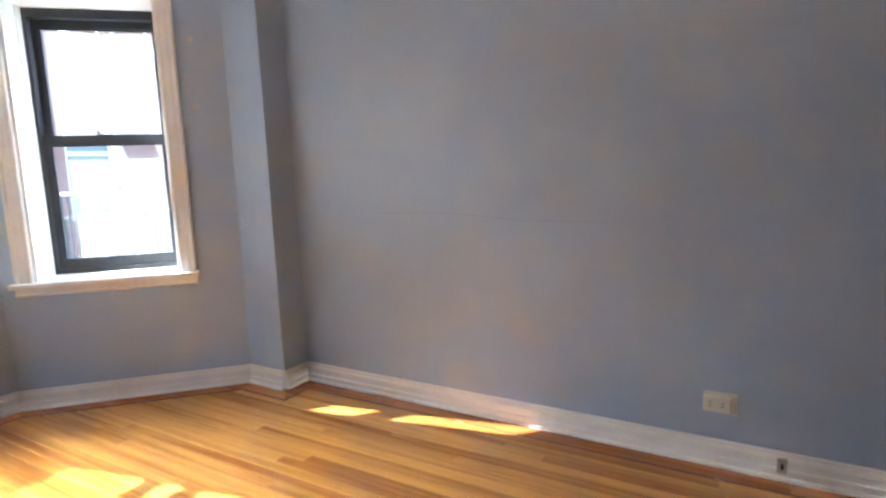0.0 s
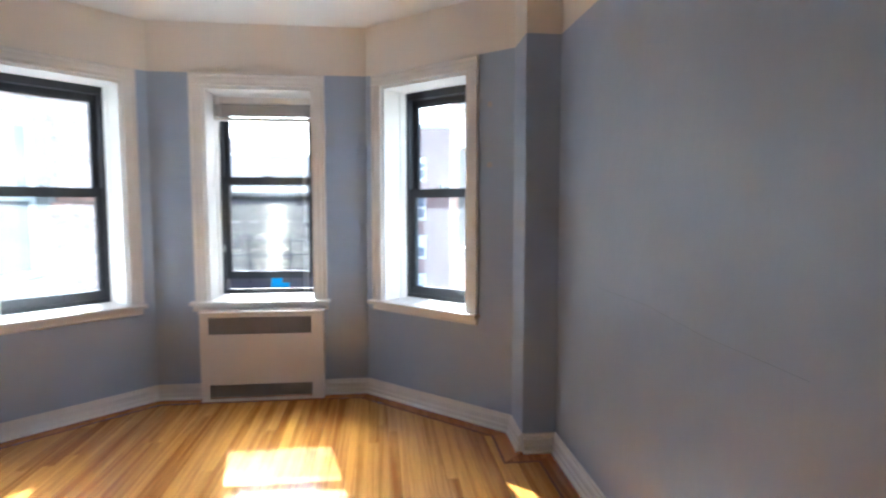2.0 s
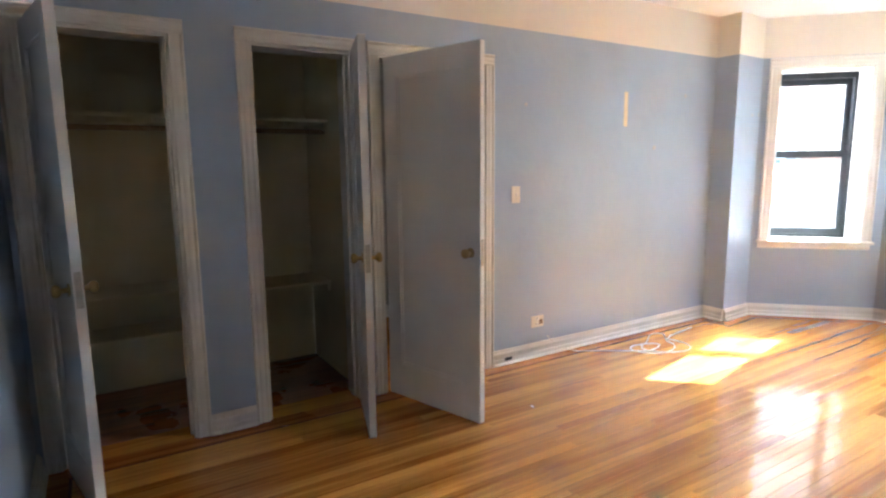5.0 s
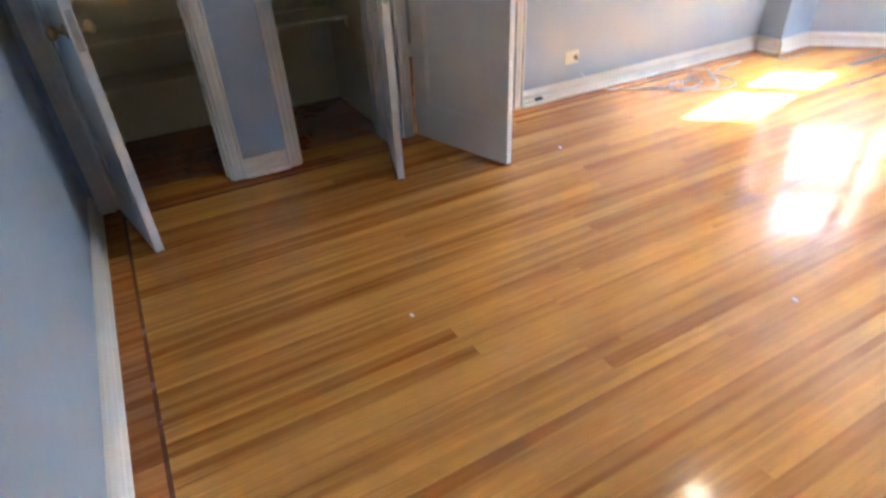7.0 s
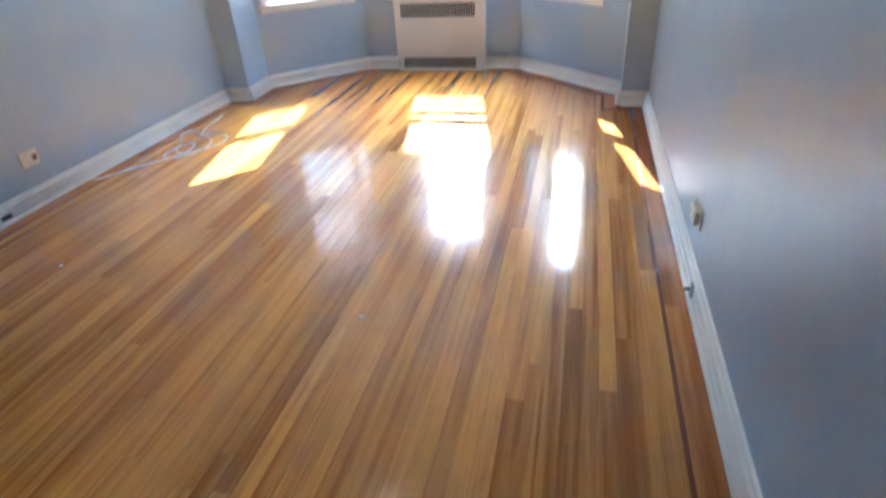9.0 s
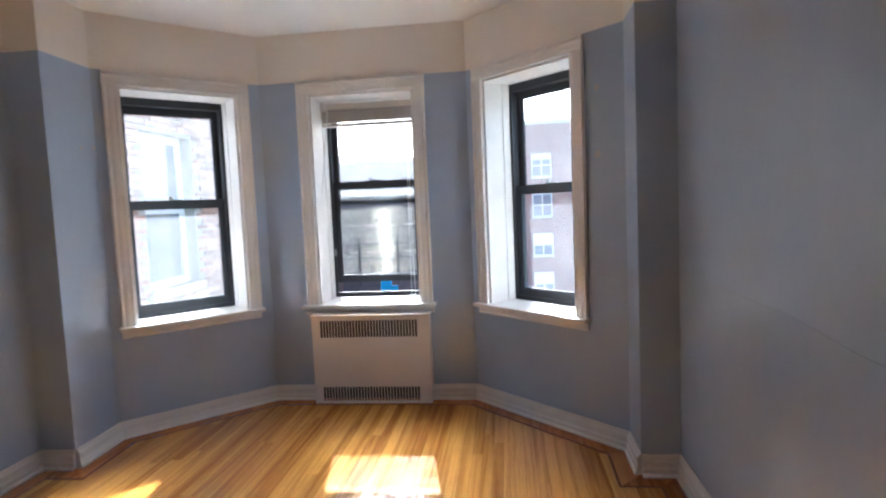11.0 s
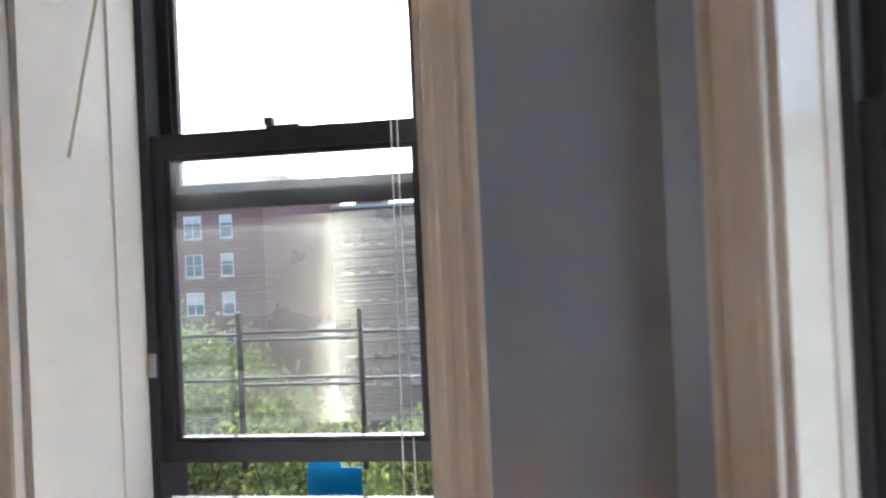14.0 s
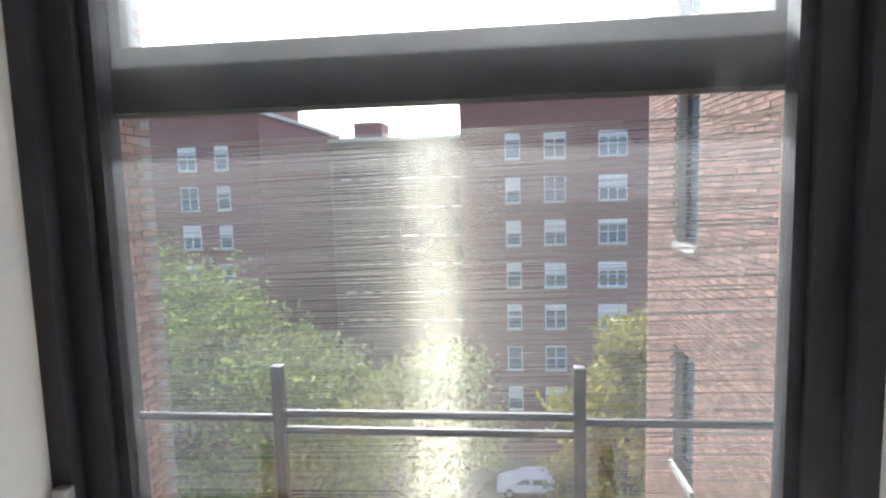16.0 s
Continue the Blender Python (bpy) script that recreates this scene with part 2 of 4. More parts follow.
# ---- mesh helpers ----
def finish(name, bm, material, parent=None, label="", kind="", m=None):
    me = bpy.data.meshes.new(name)
    bmesh.ops.recalc_face_normals(bm, faces=bm.faces[:])
    bm.to_mesh(me)
    bm.free()
    for x in material if isinstance(material, (list, tuple)) else [material]:
        me.materials.append(x)
    ob = new(name, me)
    if m is not None:
        ob.matrix_world = m
    if parent is not None:
        ob.parent = parent
    if label:
        ob["label"] = label
    if kind:
        ob["kind"] = kind
    return ob


def part(name, bm, material, parent, label="", kind=""):
    return finish(name, bm, material, parent, label, kind)


def thing(name, label, category, m=None, kind="", group=""):
    ob = new(name)
    if m is not None:
        ob.matrix_world = m
    return tagged(ob, label, category, group, kind)


def cuboid(bm, x0, x1, y0, y1, z0, z1, bevel=0.0, m=None):
    r = bmesh.ops.create_cube(bm, size=1, matrix=Matrix.Translation(((x0 + x1) / 2, (y0 + y1) / 2, (z0 + z1) / 2)) @ Matrix.Diagonal((x1 - x0, y1 - y0, z1 - z0, 1)))
    vs = r["verts"]
    if bevel:
        es = {e for v in vs for e in v.link_edges}
        out = bmesh.ops.bevel(bm, geom=list(es), offset=bevel, segments=2, affect="EDGES", profile=0.6)
        vs = list({v for f in out["faces"] for v in f.verts} | {v for v in vs if v.is_valid})
    if m is not None:
        bmesh.ops.transform(bm, matrix=m, verts=vs)
    return vs


def box(*a, **k):
    bm = bmesh.new()
    cuboid(bm, *a, **k)
    return bm


def profile(bm, pts, a, b, up=Vector((0, 0, 1)), out=None):
    """Extrude a closed profile of (out, up) pairs from a to b; out is the side it stands proud of."""
    a, b = Vector(a), Vector(b)
    d = (b - a).normalized()
    out = out if out is not None else up.cross(d)
    ra = [bm.verts.new(a + out * p + up * q) for p, q in pts]
    rb = [bm.verts.new(b + out * p + up * q) for p, q in pts]
    k = len(pts)
    for i in range(k):
        bm.faces.new((ra[i], ra[(i + 1) % k], rb[(i + 1) % k], rb[i]))
    bm.faces.new(ra)
    bm.faces.new(list(reversed(rb)))


def tube(bm, pts, r, seg=8):
    """A round bar along a line of points."""
    pts = [Vector(p) for p in pts]
    rings = []
    for i, p in enumerate(pts):
        d = (pts[min(i + 1, len(pts) - 1)] - pts[max(i - 1, 0)]).normalized()
        side = d.orthogonal().normalized() if abs(d.z) > 0.9 else d.cross(Vector((0, 0, 1))).normalized()
        up = d.cross(side)
        rad = r[i] if isinstance(r, (list, tuple)) else r
        rings.append([bm.verts.new(p + (side * math.cos(t) + up * math.sin(t)) * rad) for t in [2 * math.pi * j / seg for j in range(seg)]])
    for a, b in zip(rings, rings[1:]):
        for j in range(seg):
            bm.faces.new((a[j], a[(j + 1) % seg], b[(j + 1) % seg], b[j]))
    bm.faces.new(rings[0])
    bm.faces.new(list(reversed(rings[-1])))


def lathe(bm, prof, seg=20, m=None):
    """Turn (radius, height) pairs round z."""
    rings = [[bm.verts.new((r * math.cos(2 * math.pi * j / seg), r * math.sin(2 * math.pi * j / seg), h)) for j in range(seg)] for r, h in prof]
    for a, b in zip(rings, rings[1:]):
        for j in range(seg):
            bm.faces.new((a[j], a[(j + 1) % seg], b[(j + 1) % seg], b[j]))
    bm.faces.new(rings[0])
    bm.faces.new(list(reversed(rings[-1])))
    if m is not None:
        bmesh.ops.transform(bm, matrix=m, verts=[v for ring in rings for v in ring])


def panel(length, depth, z0, z1, holes, split=None):
    """A slab in u (along), v (0 to depth) and z, with holes (u0, u1, z0, z1) through it; above split the second material."""
    us = sorted({0.0, length, *[h[0] for h in holes], *[h[1] for h in holes]})
    zs = sorted({z0, z1, *([split] if split else []), *[h[2] for h in holes], *[h[3] for h in holes]})
    us = [u for u in us if 0 <= u <= length]
    zs = [z for z in zs if z0 <= z <= z1]
    bm = bmesh.new()
    made = {}

    def vert(i, j, k):
        if (i, j, k) not in made:
            made[i, j, k] = bm.verts.new((us[i], depth * k, zs[j]))
        return made[i, j, k]

    def solid(i, j):
        if not (0 <= i < len(us) - 1 and 0 <= j < len(zs) - 1):
            return False
        u, z = (us[i] + us[i + 1]) / 2, (zs[j] + zs[j + 1]) / 2
        return not any(h[0] < u < h[1] and h[2] < z < h[3] for h in holes)

    for i in range(len(us) - 1):
        for j in range(len(zs) - 1):
            if not solid(i, j):
                continue
            idx = 1 if split and zs[j] >= split - 1e-6 else 0
            quads = [[(i, j, 0), (i + 1, j, 0), (i + 1, j + 1, 0), (i, j + 1, 0)], [(i, j, 1), (i, j + 1, 1), (i + 1, j + 1, 1), (i + 1, j, 1)]]
            for di, dj, q in ((-1, 0, [(i, j), (i, j + 1)]), (1, 0, [(i + 1, j), (i + 1, j + 1)]), (0, -1, [(i, j), (i + 1, j)]), (0, 1, [(i, j + 1), (i + 1, j + 1)])):
                if not solid(i + di, j + dj):
                    quads.append([(*q[0], 0), (*q[1], 0), (*q[1], 1), (*q[0], 1)])
            for q in quads:
                f = bm.faces.new([vert(*c) for c in q])
                f.material_index = idx
    return bm


def along(p, q):
    """The pose with u from p to q, v to the left of that way, z up."""
    p, q = Vector((*p, 0)), Vector((*q, 0))
    return Matrix.Translation(p) @ Matrix.Rotation(math.atan2(q.y - p.y, q.x - p.x), 4, "Z")


# ---- the room's plan ----
XL, XR, YB = -1.69, 1.76, -1.73          # left, right and back wall
BLUE_TOP, CEILING = 2.285, 2.62
CR, CL = (0.70, 4.40), (-0.78, 4.40)     # corners of the bay's middle wall
SR, SL = (1.575, 3.55), (-1.51, 3.67)    # where the bay's side walls start
PR, PL, PY = 1.57, -1.485, 3.27          # pilasters
T = 0.16                                 # partition thickness
DOOR = (0.05, 0.805)
CLOSET2 = (-0.668, -0.115)
CLOSET1 = (-1.635, -1.043)
TOPD = 2.03


def wall(name, p, q, depth, holes=(), mats=(BLUE, CREAM), label="", z1=CEILING + 0.1):
    length = (Vector(q) - Vector(p)).length
    ob = finish(name, panel(length, depth, 0.0, z1, list(holes), BLUE_TOP), list(mats), m=along(p, q))
    return tagged(ob, label or "blue-grey painted plaster wall with a cream band above", "wall", kind="structure")


# walls run clockwise seen from above, so that their depth lies outside
wall("wall_right", (XR, YB), (XR, PY + 0.5), -T)
wall("wall_back", (XL - T, YB), (XR + T, YB), -T)
wl = lambda y: (PY + 0.5) - y
wall("wall_left", (XL, PY + 0.5), (XL, YB), -T, [(wl(b), wl(a), 0.0, TOPD) for a, b in (DOOR, CLOSET2, CLOSET1)])
# pilasters that carry the bay's opening
for nm, x0, x1, y1, xs in (("pilaster_right", PR, XR, SR[1], SR[0]), ("pilaster_left", XL, PL, SL[1], SL[0])):
    bm = bmesh.new()
    xo = (x0, x1, x1, xs) if nm.endswith("right") else (x0, x1, xs, x0)
    yo = (PY, PY, y1 + 0.2, y1) if nm.endswith("right") else (PY, PY, y1, y1 + 0.2)
    zs = (0, BLUE_TOP, CEILING)
    rows_ = [[bm.verts.new((x, y, z)) for x, y in zip(xo, yo)] for z in zs]
    for k in range(2):
        for i in range(4):
            f = bm.faces.new((rows_[k][i], rows_[k][(i + 1) % 4], rows_[k + 1][(i + 1) % 4], rows_[k + 1][i]))
            f.material_index = k
    tagged(finish(nm, bm, [BLUE, CREAM]), "blue-grey painted pilaster beside the bay", "pilaster", kind="structure")

# ---- bay walls and windows ----
BAY_T = 0.36
LEN_R = (Vector(SR) - Vector(CR)).length
LEN_L = (Vector(CL) - Vector(SL)).length
LEN_C = CR[0] - CL[0]
SILL_Z, HEAD_Z = 0.70, 2.195
# opening of each bay window along its wall: (from, to)
OPEN_R = (0.155, 0.885)
OPEN_L = (0.14, 0.865)
OPEN_C = (-0.42 - CL[0], 0.325 - CL[0])
for nm, p, q, op in (("wall_bay_right", CR, SR, OPEN_R), ("wall_bay_left", SL, CL, OPEN_L), ("wall_bay_middle", CL, CR, OPEN_C)):
    wall(nm, p, q, 0.43 if nm == "wall_bay_middle" else 0.37, [(op[0], op[1], SILL_Z - 0.03, HEAD_Z)])
for nm, c, d in (("bay_corner_right", CR, (0.72, 0.70)), ("bay_corner_left", CL, (-0.70, 0.72))):
    bm = bmesh.new()
    tri = [Vector((*c, 0)), Vector((c[0], c[1] + BAY_T, 0)), Vector((c[0] + d[0] * BAY_T, c[1] + d[1] * BAY_T, 0))]
    lo = [bm.verts.new(v + Vector((0, 0.004, 0))) for v in tri]
    hi = [bm.verts.new(v.to_3d() + Vector((0, 0.004, CEILING))) for v in tri]
    bm.faces.new(lo)
    bm.faces.new(hi)
    for i in range(3):
        bm.faces.new((lo[i], lo[(i + 1) % 3], hi[(i + 1) % 3], hi[i]))
    tagged(finish(nm, bm, MORTAR), "masonry fillet at the bay's outer corner", "wall", kind="structure")

CASING = [(0, 0), (0.019, 0), (0.022, 0.005), (0.022, 0.014), (0.0195, 0.018), (0.0195, 0.030), (0.021, 0.034), (0.021, 0.050), (0.019, 0.054), (0.019, 0.064), (0.024, 0.069), (0.027, 0.076), (0.024, 0.084), (0, 0.084)]


def casing_bm(a, b, side, face, width=0.084):
    """A moulded casing board from a to b; side: the way its profile widens, face: the way it stands proud."""
    bm = bmesh.new()
    profile(bm, [(o, w * width / 0.084) for o, w in CASING], a, b, up=Vector(side), out=Vector(face))
    return bm


def sash(name, parent, u0, u1, z0, z1, v0, v1, stile, top, bottom, pane_mat, label, m):
    """A black wooden sash with its pane; v runs outwards."""
    s = finish(name, panel(u1 - u0, v1 - v0, z0, z1, [(stile, u1 - u0 - stile, z0 + bottom, z1 - top)]), BLACKF, parent, label)
    s.matrix_local = Matrix.Translation((u0, v0, 0))
    e = 0.012
    bm = bmesh.new()
    for a in ((stile, stile + e, z0 + bottom, z1 - top), (u1 - u0 - stile - e, u1 - u0 - stile, z0 + bottom, z1 - top), (stile + e, u1 - u0 - stile - e, z0 + bottom, z0 + bottom + e), (stile + e, u1 - u0 - stile - e, z1 - top - e, z1 - top)):
        cuboid(bm, a[0], a[1], 0.008, v1 - v0 - 0.006, a[2], a[3])
    part("glazing_bead", bm, BLACKF, s)
    pane = part("pane", box(stile + 0.002, u1 - u0 - stile - 0.002, (v1 - v0) / 2 - 0.002, (v1 - v0) / 2 + 0.002, z0 + bottom + 0.002, z1 - top - 0.002), pane_mat, s, "dusty clear glass")
    pane.visible_shadow = False
    return s


def bay_window(name, m, op, sill_u, frame_v, low, split, top, label, raised=None, pane=None):
    """A double-hung window in a deep panelled reveal; u along the wall, v outwards from its face."""
    w = thing(name, label, "window", m, "structure")
    a, b = op
    c = 0.084
    face = (0, -1, 0)
    part("casing", casing_bm((a, 0, SILL_Z), (a, 0, HEAD_Z), (-1, 0, 0), face), TRIM, w, "moulded cream-white casing board")
    part("casing", casing_bm((b, 0, SILL_Z), (b, 0, HEAD_Z), (1, 0, 0), face), TRIM, w, "moulded cream-white casing board")
    part("head_casing", casing_bm((a - c, -0.001, HEAD_Z), (b + c, -0.001, HEAD_Z), (0, 0, 1), face), TRIM, w, "moulded cream-white head casing")
    part("sill", box(sill_u[0], sill_u[1], -0.062, frame_v + 0.01, SILL_Z - 0.026, SILL_Z, 0.005), TRIM, w, "broad white window sill")
    ap = bmesh.new()
    profile(ap, [(0, 0), (0.012, 0.004), (0.02, 0.012), (0.016, 0.02), (0.016, 0.045), (0.022, 0.05), (0, 0.05)], (sill_u[0] + 0.015, 0, SILL_Z - 0.077), (sill_u[1] - 0.015, 0, SILL_Z - 0.077), out=Vector(face))
    part("apron", ap, TRIM, w)
    for nm, u0, u1 in (("jamb", a - 0.004, a + 0.014), ("jamb", b - 0.014, b + 0.004)):
        bm = box(u0, u1, 0.004, frame_v, SILL_Z, HEAD_Z)
        inner = u1 if u0 < a else u0
        sgn = 1 if u0 < a else -1
        cuboid(bm, min(inner, inner + sgn * 0.006), max(inner, inner + sgn * 0.006), frame_v * 0.72, frame_v, SILL_Z, HEAD_Z - 0.014)
        part(nm, bm, TRIM, w, "deep white painted reveal")
    part("head_jamb", box(a + 0.014, b - 0.014, 0.004, frame_v, HEAD_Z - 0.016, HEAD_Z + 0.004), TRIM, w)
    fw = 0.036
    u0, u1 = a + 0.004, b - 0.004
    fr = part("frame", panel(u1 - u0, 0.11, SILL_Z - 0.02, HEAD_Z, [(fw, u1 - u0 - fw, low, top)]), BLACKF, w, "black painted window frame")
    fr.matrix_local = Matrix.Translation((u0, frame_v, 0))
    su0, su1 = u0 + fw - 0.006, u1 - fw + 0.006
    lo_z, lo_top = (low, split + 0.03) if raised is None else raised[:2]
    up_z = split - 0.03 if raised is None else raised[2]
    up = sash("upper_sash", w, su0, su1, up_z, top + 0.004, frame_v + 0.058, frame_v + 0.092, 0.034, 0.042, 0.05, pane or GLASS, "black upper sash", m)
    lo = sash("lower_sash", w, su0, su1, lo_z, lo_top, frame_v + 0.016, frame_v + 0.052, 0.034, 0.05, 0.045, GLASSH if raised else pane or GLASS, "black lower sash", m)
    mid = (su0 + su1) / 2
    bm = bmesh.new()
    cuboid(bm, mid - 0.05, mid + 0.03, frame_v + 0.02, frame_v + 0.045, lo_top, lo_top + 0.008, 0.002)
    cuboid(bm, mid - 0.05, mid - 0.03, frame_v + 0.012, frame_v + 0.035, lo_top + 0.006, lo_top + 0.026, 0.003)
    part("sash_lock", bm, DARKIRON if raised else STEEL, w, "small metal sash lock")
    return w


M_R, M_L, M_C = along(CR, SR), along(SL, CL), along(CL, CR)
win_c = bay_window("window_1", M_C, OPEN_C, (-0.535 - CL[0], 0.43 - CL[0]), 0.33, 0.692, 1.46, 2.13, "black double-hung window in a deep cream-white reveal, lower sash raised a little", raised=(0.812, 1.59, 1.412))
win_r = bay_window("window_2", M_R, OPEN_R, (0.05, 0.985), 0.235, 0.728, 1.462, 2.13, "closed black double-hung window in a deep cream-white reveal", pane=GLASSR)
win_l = bay_window("window_3", M_L, OPEN_L, (0.04, 0.96), 0.25, 0.728, 1.462, 2.13, "closed black double-hung window in a deep cream-white reveal")

# fine insect screen outside the middle window's lower half
bm = bmesh.new()
u0, u1, v = OPEN_C[0] + 0.045, OPEN_C[1] - 0.045, 0.33 + 0.126
z = 0.87
srnd = random.Random(11)
while z < 1.392:
    d = (u1 - u0) / 2 * (0.024 + 0.004 * math.sin(z * 61.0) + 0.003 * math.sin(z * 197.0) + srnd.gauss(0, 0.006))
    tube(bm, [(u0, v, z - d), (u1, v, z + d)], 0.00034, 8)
    z += 0.0022
SCREENM = mat("fine_grey_wire", (0.46, 0.43, 0.33), 0.29, var=0.1, bump=0.0, metal=0.9)
for f in bm.faces:
    f.smooth = True
scr = part("insect_screen", bm, SCREENM, win_c, "fine horizontal wires of a grey insect screen", "stuff")

# iron child guard outside the middle window
guard = thing("window_guard", "dark iron window guard with two posts and thin horizontal bars", "window guard", M_C)
gy = 0.33 + 0.102
for px in (-0.222, 0.088):
    bm = bmesh.new()
    u = px - CL[0]
    cuboid(bm, u - 0.006, u + 0.006, gy - 0.006, gy + 0.006, 0.765, 1.155, 0.002)
    part("post", bm, DARKIRON, guard)
for z, a, b in ((1.098, OPEN_C[0], -0.222 - CL[0]), (1.098, 0.088 - CL[0], OPEN_C[1]), (1.103, -0.222 - CL[0], 0.088 - CL[0]), (1.085, -0.222 - CL[0], 0.088 - CL[0]), (0.985, OPEN_C[0], -0.222 - CL[0]), (0.985, 0.088 - CL[0], OPEN_C[1]), (0.990, -0.222 - CL[0], 0.088 - CL[0]), (0.973, -0.222 - CL[0], 0.088 - CL[0])):
    bm = bmesh.new()
    tube(bm, [(a, gy, z), (b, gy, z)], 0.0042, 6)
    part("bar", bm, DARKIRON, guard)

part("sash_latch", box(OPEN_C[0] + 0.028, OPEN_C[0] + 0.044, 0.318, 0.3295, 1.02, 1.075, 0.003), STEEL, win_c, "small worn steel sash latch")
part("bottom_stop", box(OPEN_C[0] + 0.04, OPEN_C[1] - 0.04, 0.33, 0.345, 0.693, 0.735, 0.002), BLACKF, win_c)
# blue masking tape on the raised sash's gap, on the frame's bottom rail
tape = thing("masking_tape", "crumpled strips of bright blue masking tape on the window frame", "tape", M_C)
part("strip", box(0.715, 0.800, 0.4475, 0.4495, 0.740, 0.803, 0.0008), TAPE, tape)
part("strip", box(0.712, 0.852, 0.4445, 0.4465, 0.672, 0.762, 0.0008), TAPE, tape)

# raised slatted blind in the middle window
blind = thing("window_blind", "white slatted blind pulled up under the window head", "blind", M_C)
b0, b1 = OPEN_C[0] + 0.02, OPEN_C[1] - 0.02
part("headrail", box(b0, b1, 0.225, 0.275, 2.118, 2.165, 0.004), BLIND, blind, "white blind headrail")
part("valance_clip", box(b0, b0 + 0.035, 0.215, 0.2245, 2.108, 2.162, 0.003), WHITEPL, blind)
for i in range(13):
    z = 2.104 - i * 0.0062
    bm = bmesh.new()
    cuboid(bm, b0 + 0.004, b1 - 0.004, 0.224 + 0.0015 * math.sin(i * 2.3), 0.274 + 0.0015 * math.sin(i * 2.3), z, z + 0.0032, 0.0012)
    part("slat", bm, BLIND, blind)
part("bottom_rail", box(b0, b1, 0.222, 0.276, 1.995, 2.017, 0.004), BLIND, blind, "white blind bottom rail")
bm = bmesh.new()
tube(bm, [(b0 + 0.045, 0.218, 2.12), (b0 + 0.04, 0.20, 2.0), (b0 + 0.01, 0.10, 1.50)], 0.0045, 8)
part("tilt_wand", bm, WHITEPL, blind, "thin clear-white tilt wand")
for du in (0.0, 0.013):
    bm = bmesh.new()
    tube(bm, [(b1 - 0.075 + du, 0.216, 2.12), (b1 - 0.077 + du, 0.205, 1.4), (b1 - 0.08 + du * 2, 0.19, 0.74), (b1 - 0.10 + du * 3, 0.06, SILL_Z + 0.004), (b1 - 0.11 + du * 4, -0.06, SILL_Z + 0.004), (b1 - 0.11 + du * 4, -0.072, 0.64)], 0.0014, 5)
    part("cord", bm, WHITEPL, blind, "thin white pull cord")
bm = bmesh.new()
lathe(bm, [(0.003, 0.0), (0.009, 0.004), (0.007, 0.022), (0.003, 0.028)], 10, Matrix.Translation((b1 - 0.16, 0.0, SILL_Z + 0.001)))
part("tassel", bm, WHITEPL, blind)

# ---- floor, ceiling ----
OUTLINE = [(XL, YB), (XR, YB), (XR, PY), (PR, PY), SR, CR, CL, SL, (PL, PY), (XL, PY)]


def slab(name, poly, z0, z1, material, label, cat):
    bm = bmesh.new()
    lo = [bm.verts.new((x, y, z0)) for x, y in poly]
    hi = [bm.verts.new((x, y, z1)) for x, y in poly]
    bm.faces.new(lo)
    bm.faces.new(hi)
    for i in range(len(poly)):
        j = (i + 1) % len(poly)
        bm.faces.new((lo[i], lo[j], hi[j], hi[i]))
    return tagged(finish(name, bm, material), label, cat, kind="structure")


floor = slab("floor", [(-3.4, YB - 0.1), (XR + 0.1, YB - 0.1), (XR + 0.1, 3.7), (0.8, 4.6), (-0.9, 4.6), (-1.75, 3.75), (-3.4, 3.75)], -0.2, -0.012, DARK, "orange-brown varnished oak strip floor", "floor")
ceiling = slab("ceiling", [(-3.4, YB - 0.1), (XR + 0.1, YB - 0.1), (XR + 0.1, 3.9), (0.9, 4.76), (-0.95, 4.76), (-1.8, 3.9), (-3.4, 3.9)], CEILING, CEILING + 0.12, CEIL, "plain off-white plaster ceiling", "ceiling")

# ---- baseboards ----
BASE = [(0, 0), (0.024, 0), (0.024, 0.040), (0.019, 0.045), (0.019, 0.068), (0.023, 0.073), (0.021, 0.084), (0.012, 0.092), (0.010, 0.102), (0, 0.106)]
SHOE = [(0.024, 0), (0.036, 0), (0.034, 0.010), (0.024, 0.016)]


def baseboard(points):
    """Boards along a line of wall corners; the room lies on the left of the way."""
    for p, q in zip(points, points[1:]):
        a, b = Vector((*p, 0)), Vector((*q, 0))
        bm = bmesh.new()
        d = (b - a).normalized()
        out = Vector((-d.y, d.x, 0))
        ra, rb = (a + d * 0.001, b - d * 0.001)
        profile(bm, BASE, ra, rb, out=out)
        profile(bm, SHOE, ra, rb, out=out)
        tagged(finish("baseboard", bm, TRIM), "white painted moulded baseboard along the wall", "baseboard", kind="structure")


RAD0, RAD1 = -0.455, 0.388
baseboard([(XL + 0.5, YB), (XR, YB), (XR, PY), (PR, PY), SR, CR, (RAD1, 4.40)])
baseboard([(RAD0, 4.40), CL, SL, (PL, PY), (XL, PY), (XL, DOOR[1] + 0.07)])
baseboard([(XL + 0.5, YB), (XL, YB)][::-1])
baseboard([(XL, CLOSET2[0] - 0.07), (XL, CLOSET1[1] + 0.07)])

# ---- radiator cover ----
rad = thing("radiator_cover", "cream enamelled metal radiator cover with slotted grilles under the window", "radiator cover")
RY = 4.290
slots = []
k = 33
for i in range(k):
    u = 0.062 + i * (0.70 / k)
    slots += [(u, u + 0.0155, 0.478, 0.598), (u, u + 0.0155, 0.022, 0.122)]
fp = part("front_panel", panel(RAD1 - RAD0, 0.004, 0.004, 0.622, slots), RADP, rad, "cream panel with two rows of upright slots")
fp.matrix_world = Matrix.Translation((RAD0, RY, 0))
for x in (RAD0, RAD1 - 0.004):
    part("side_panel", box(x, x + 0.004, RY + 0.005, 4.398, 0.004, 0.622), RADP, rad)
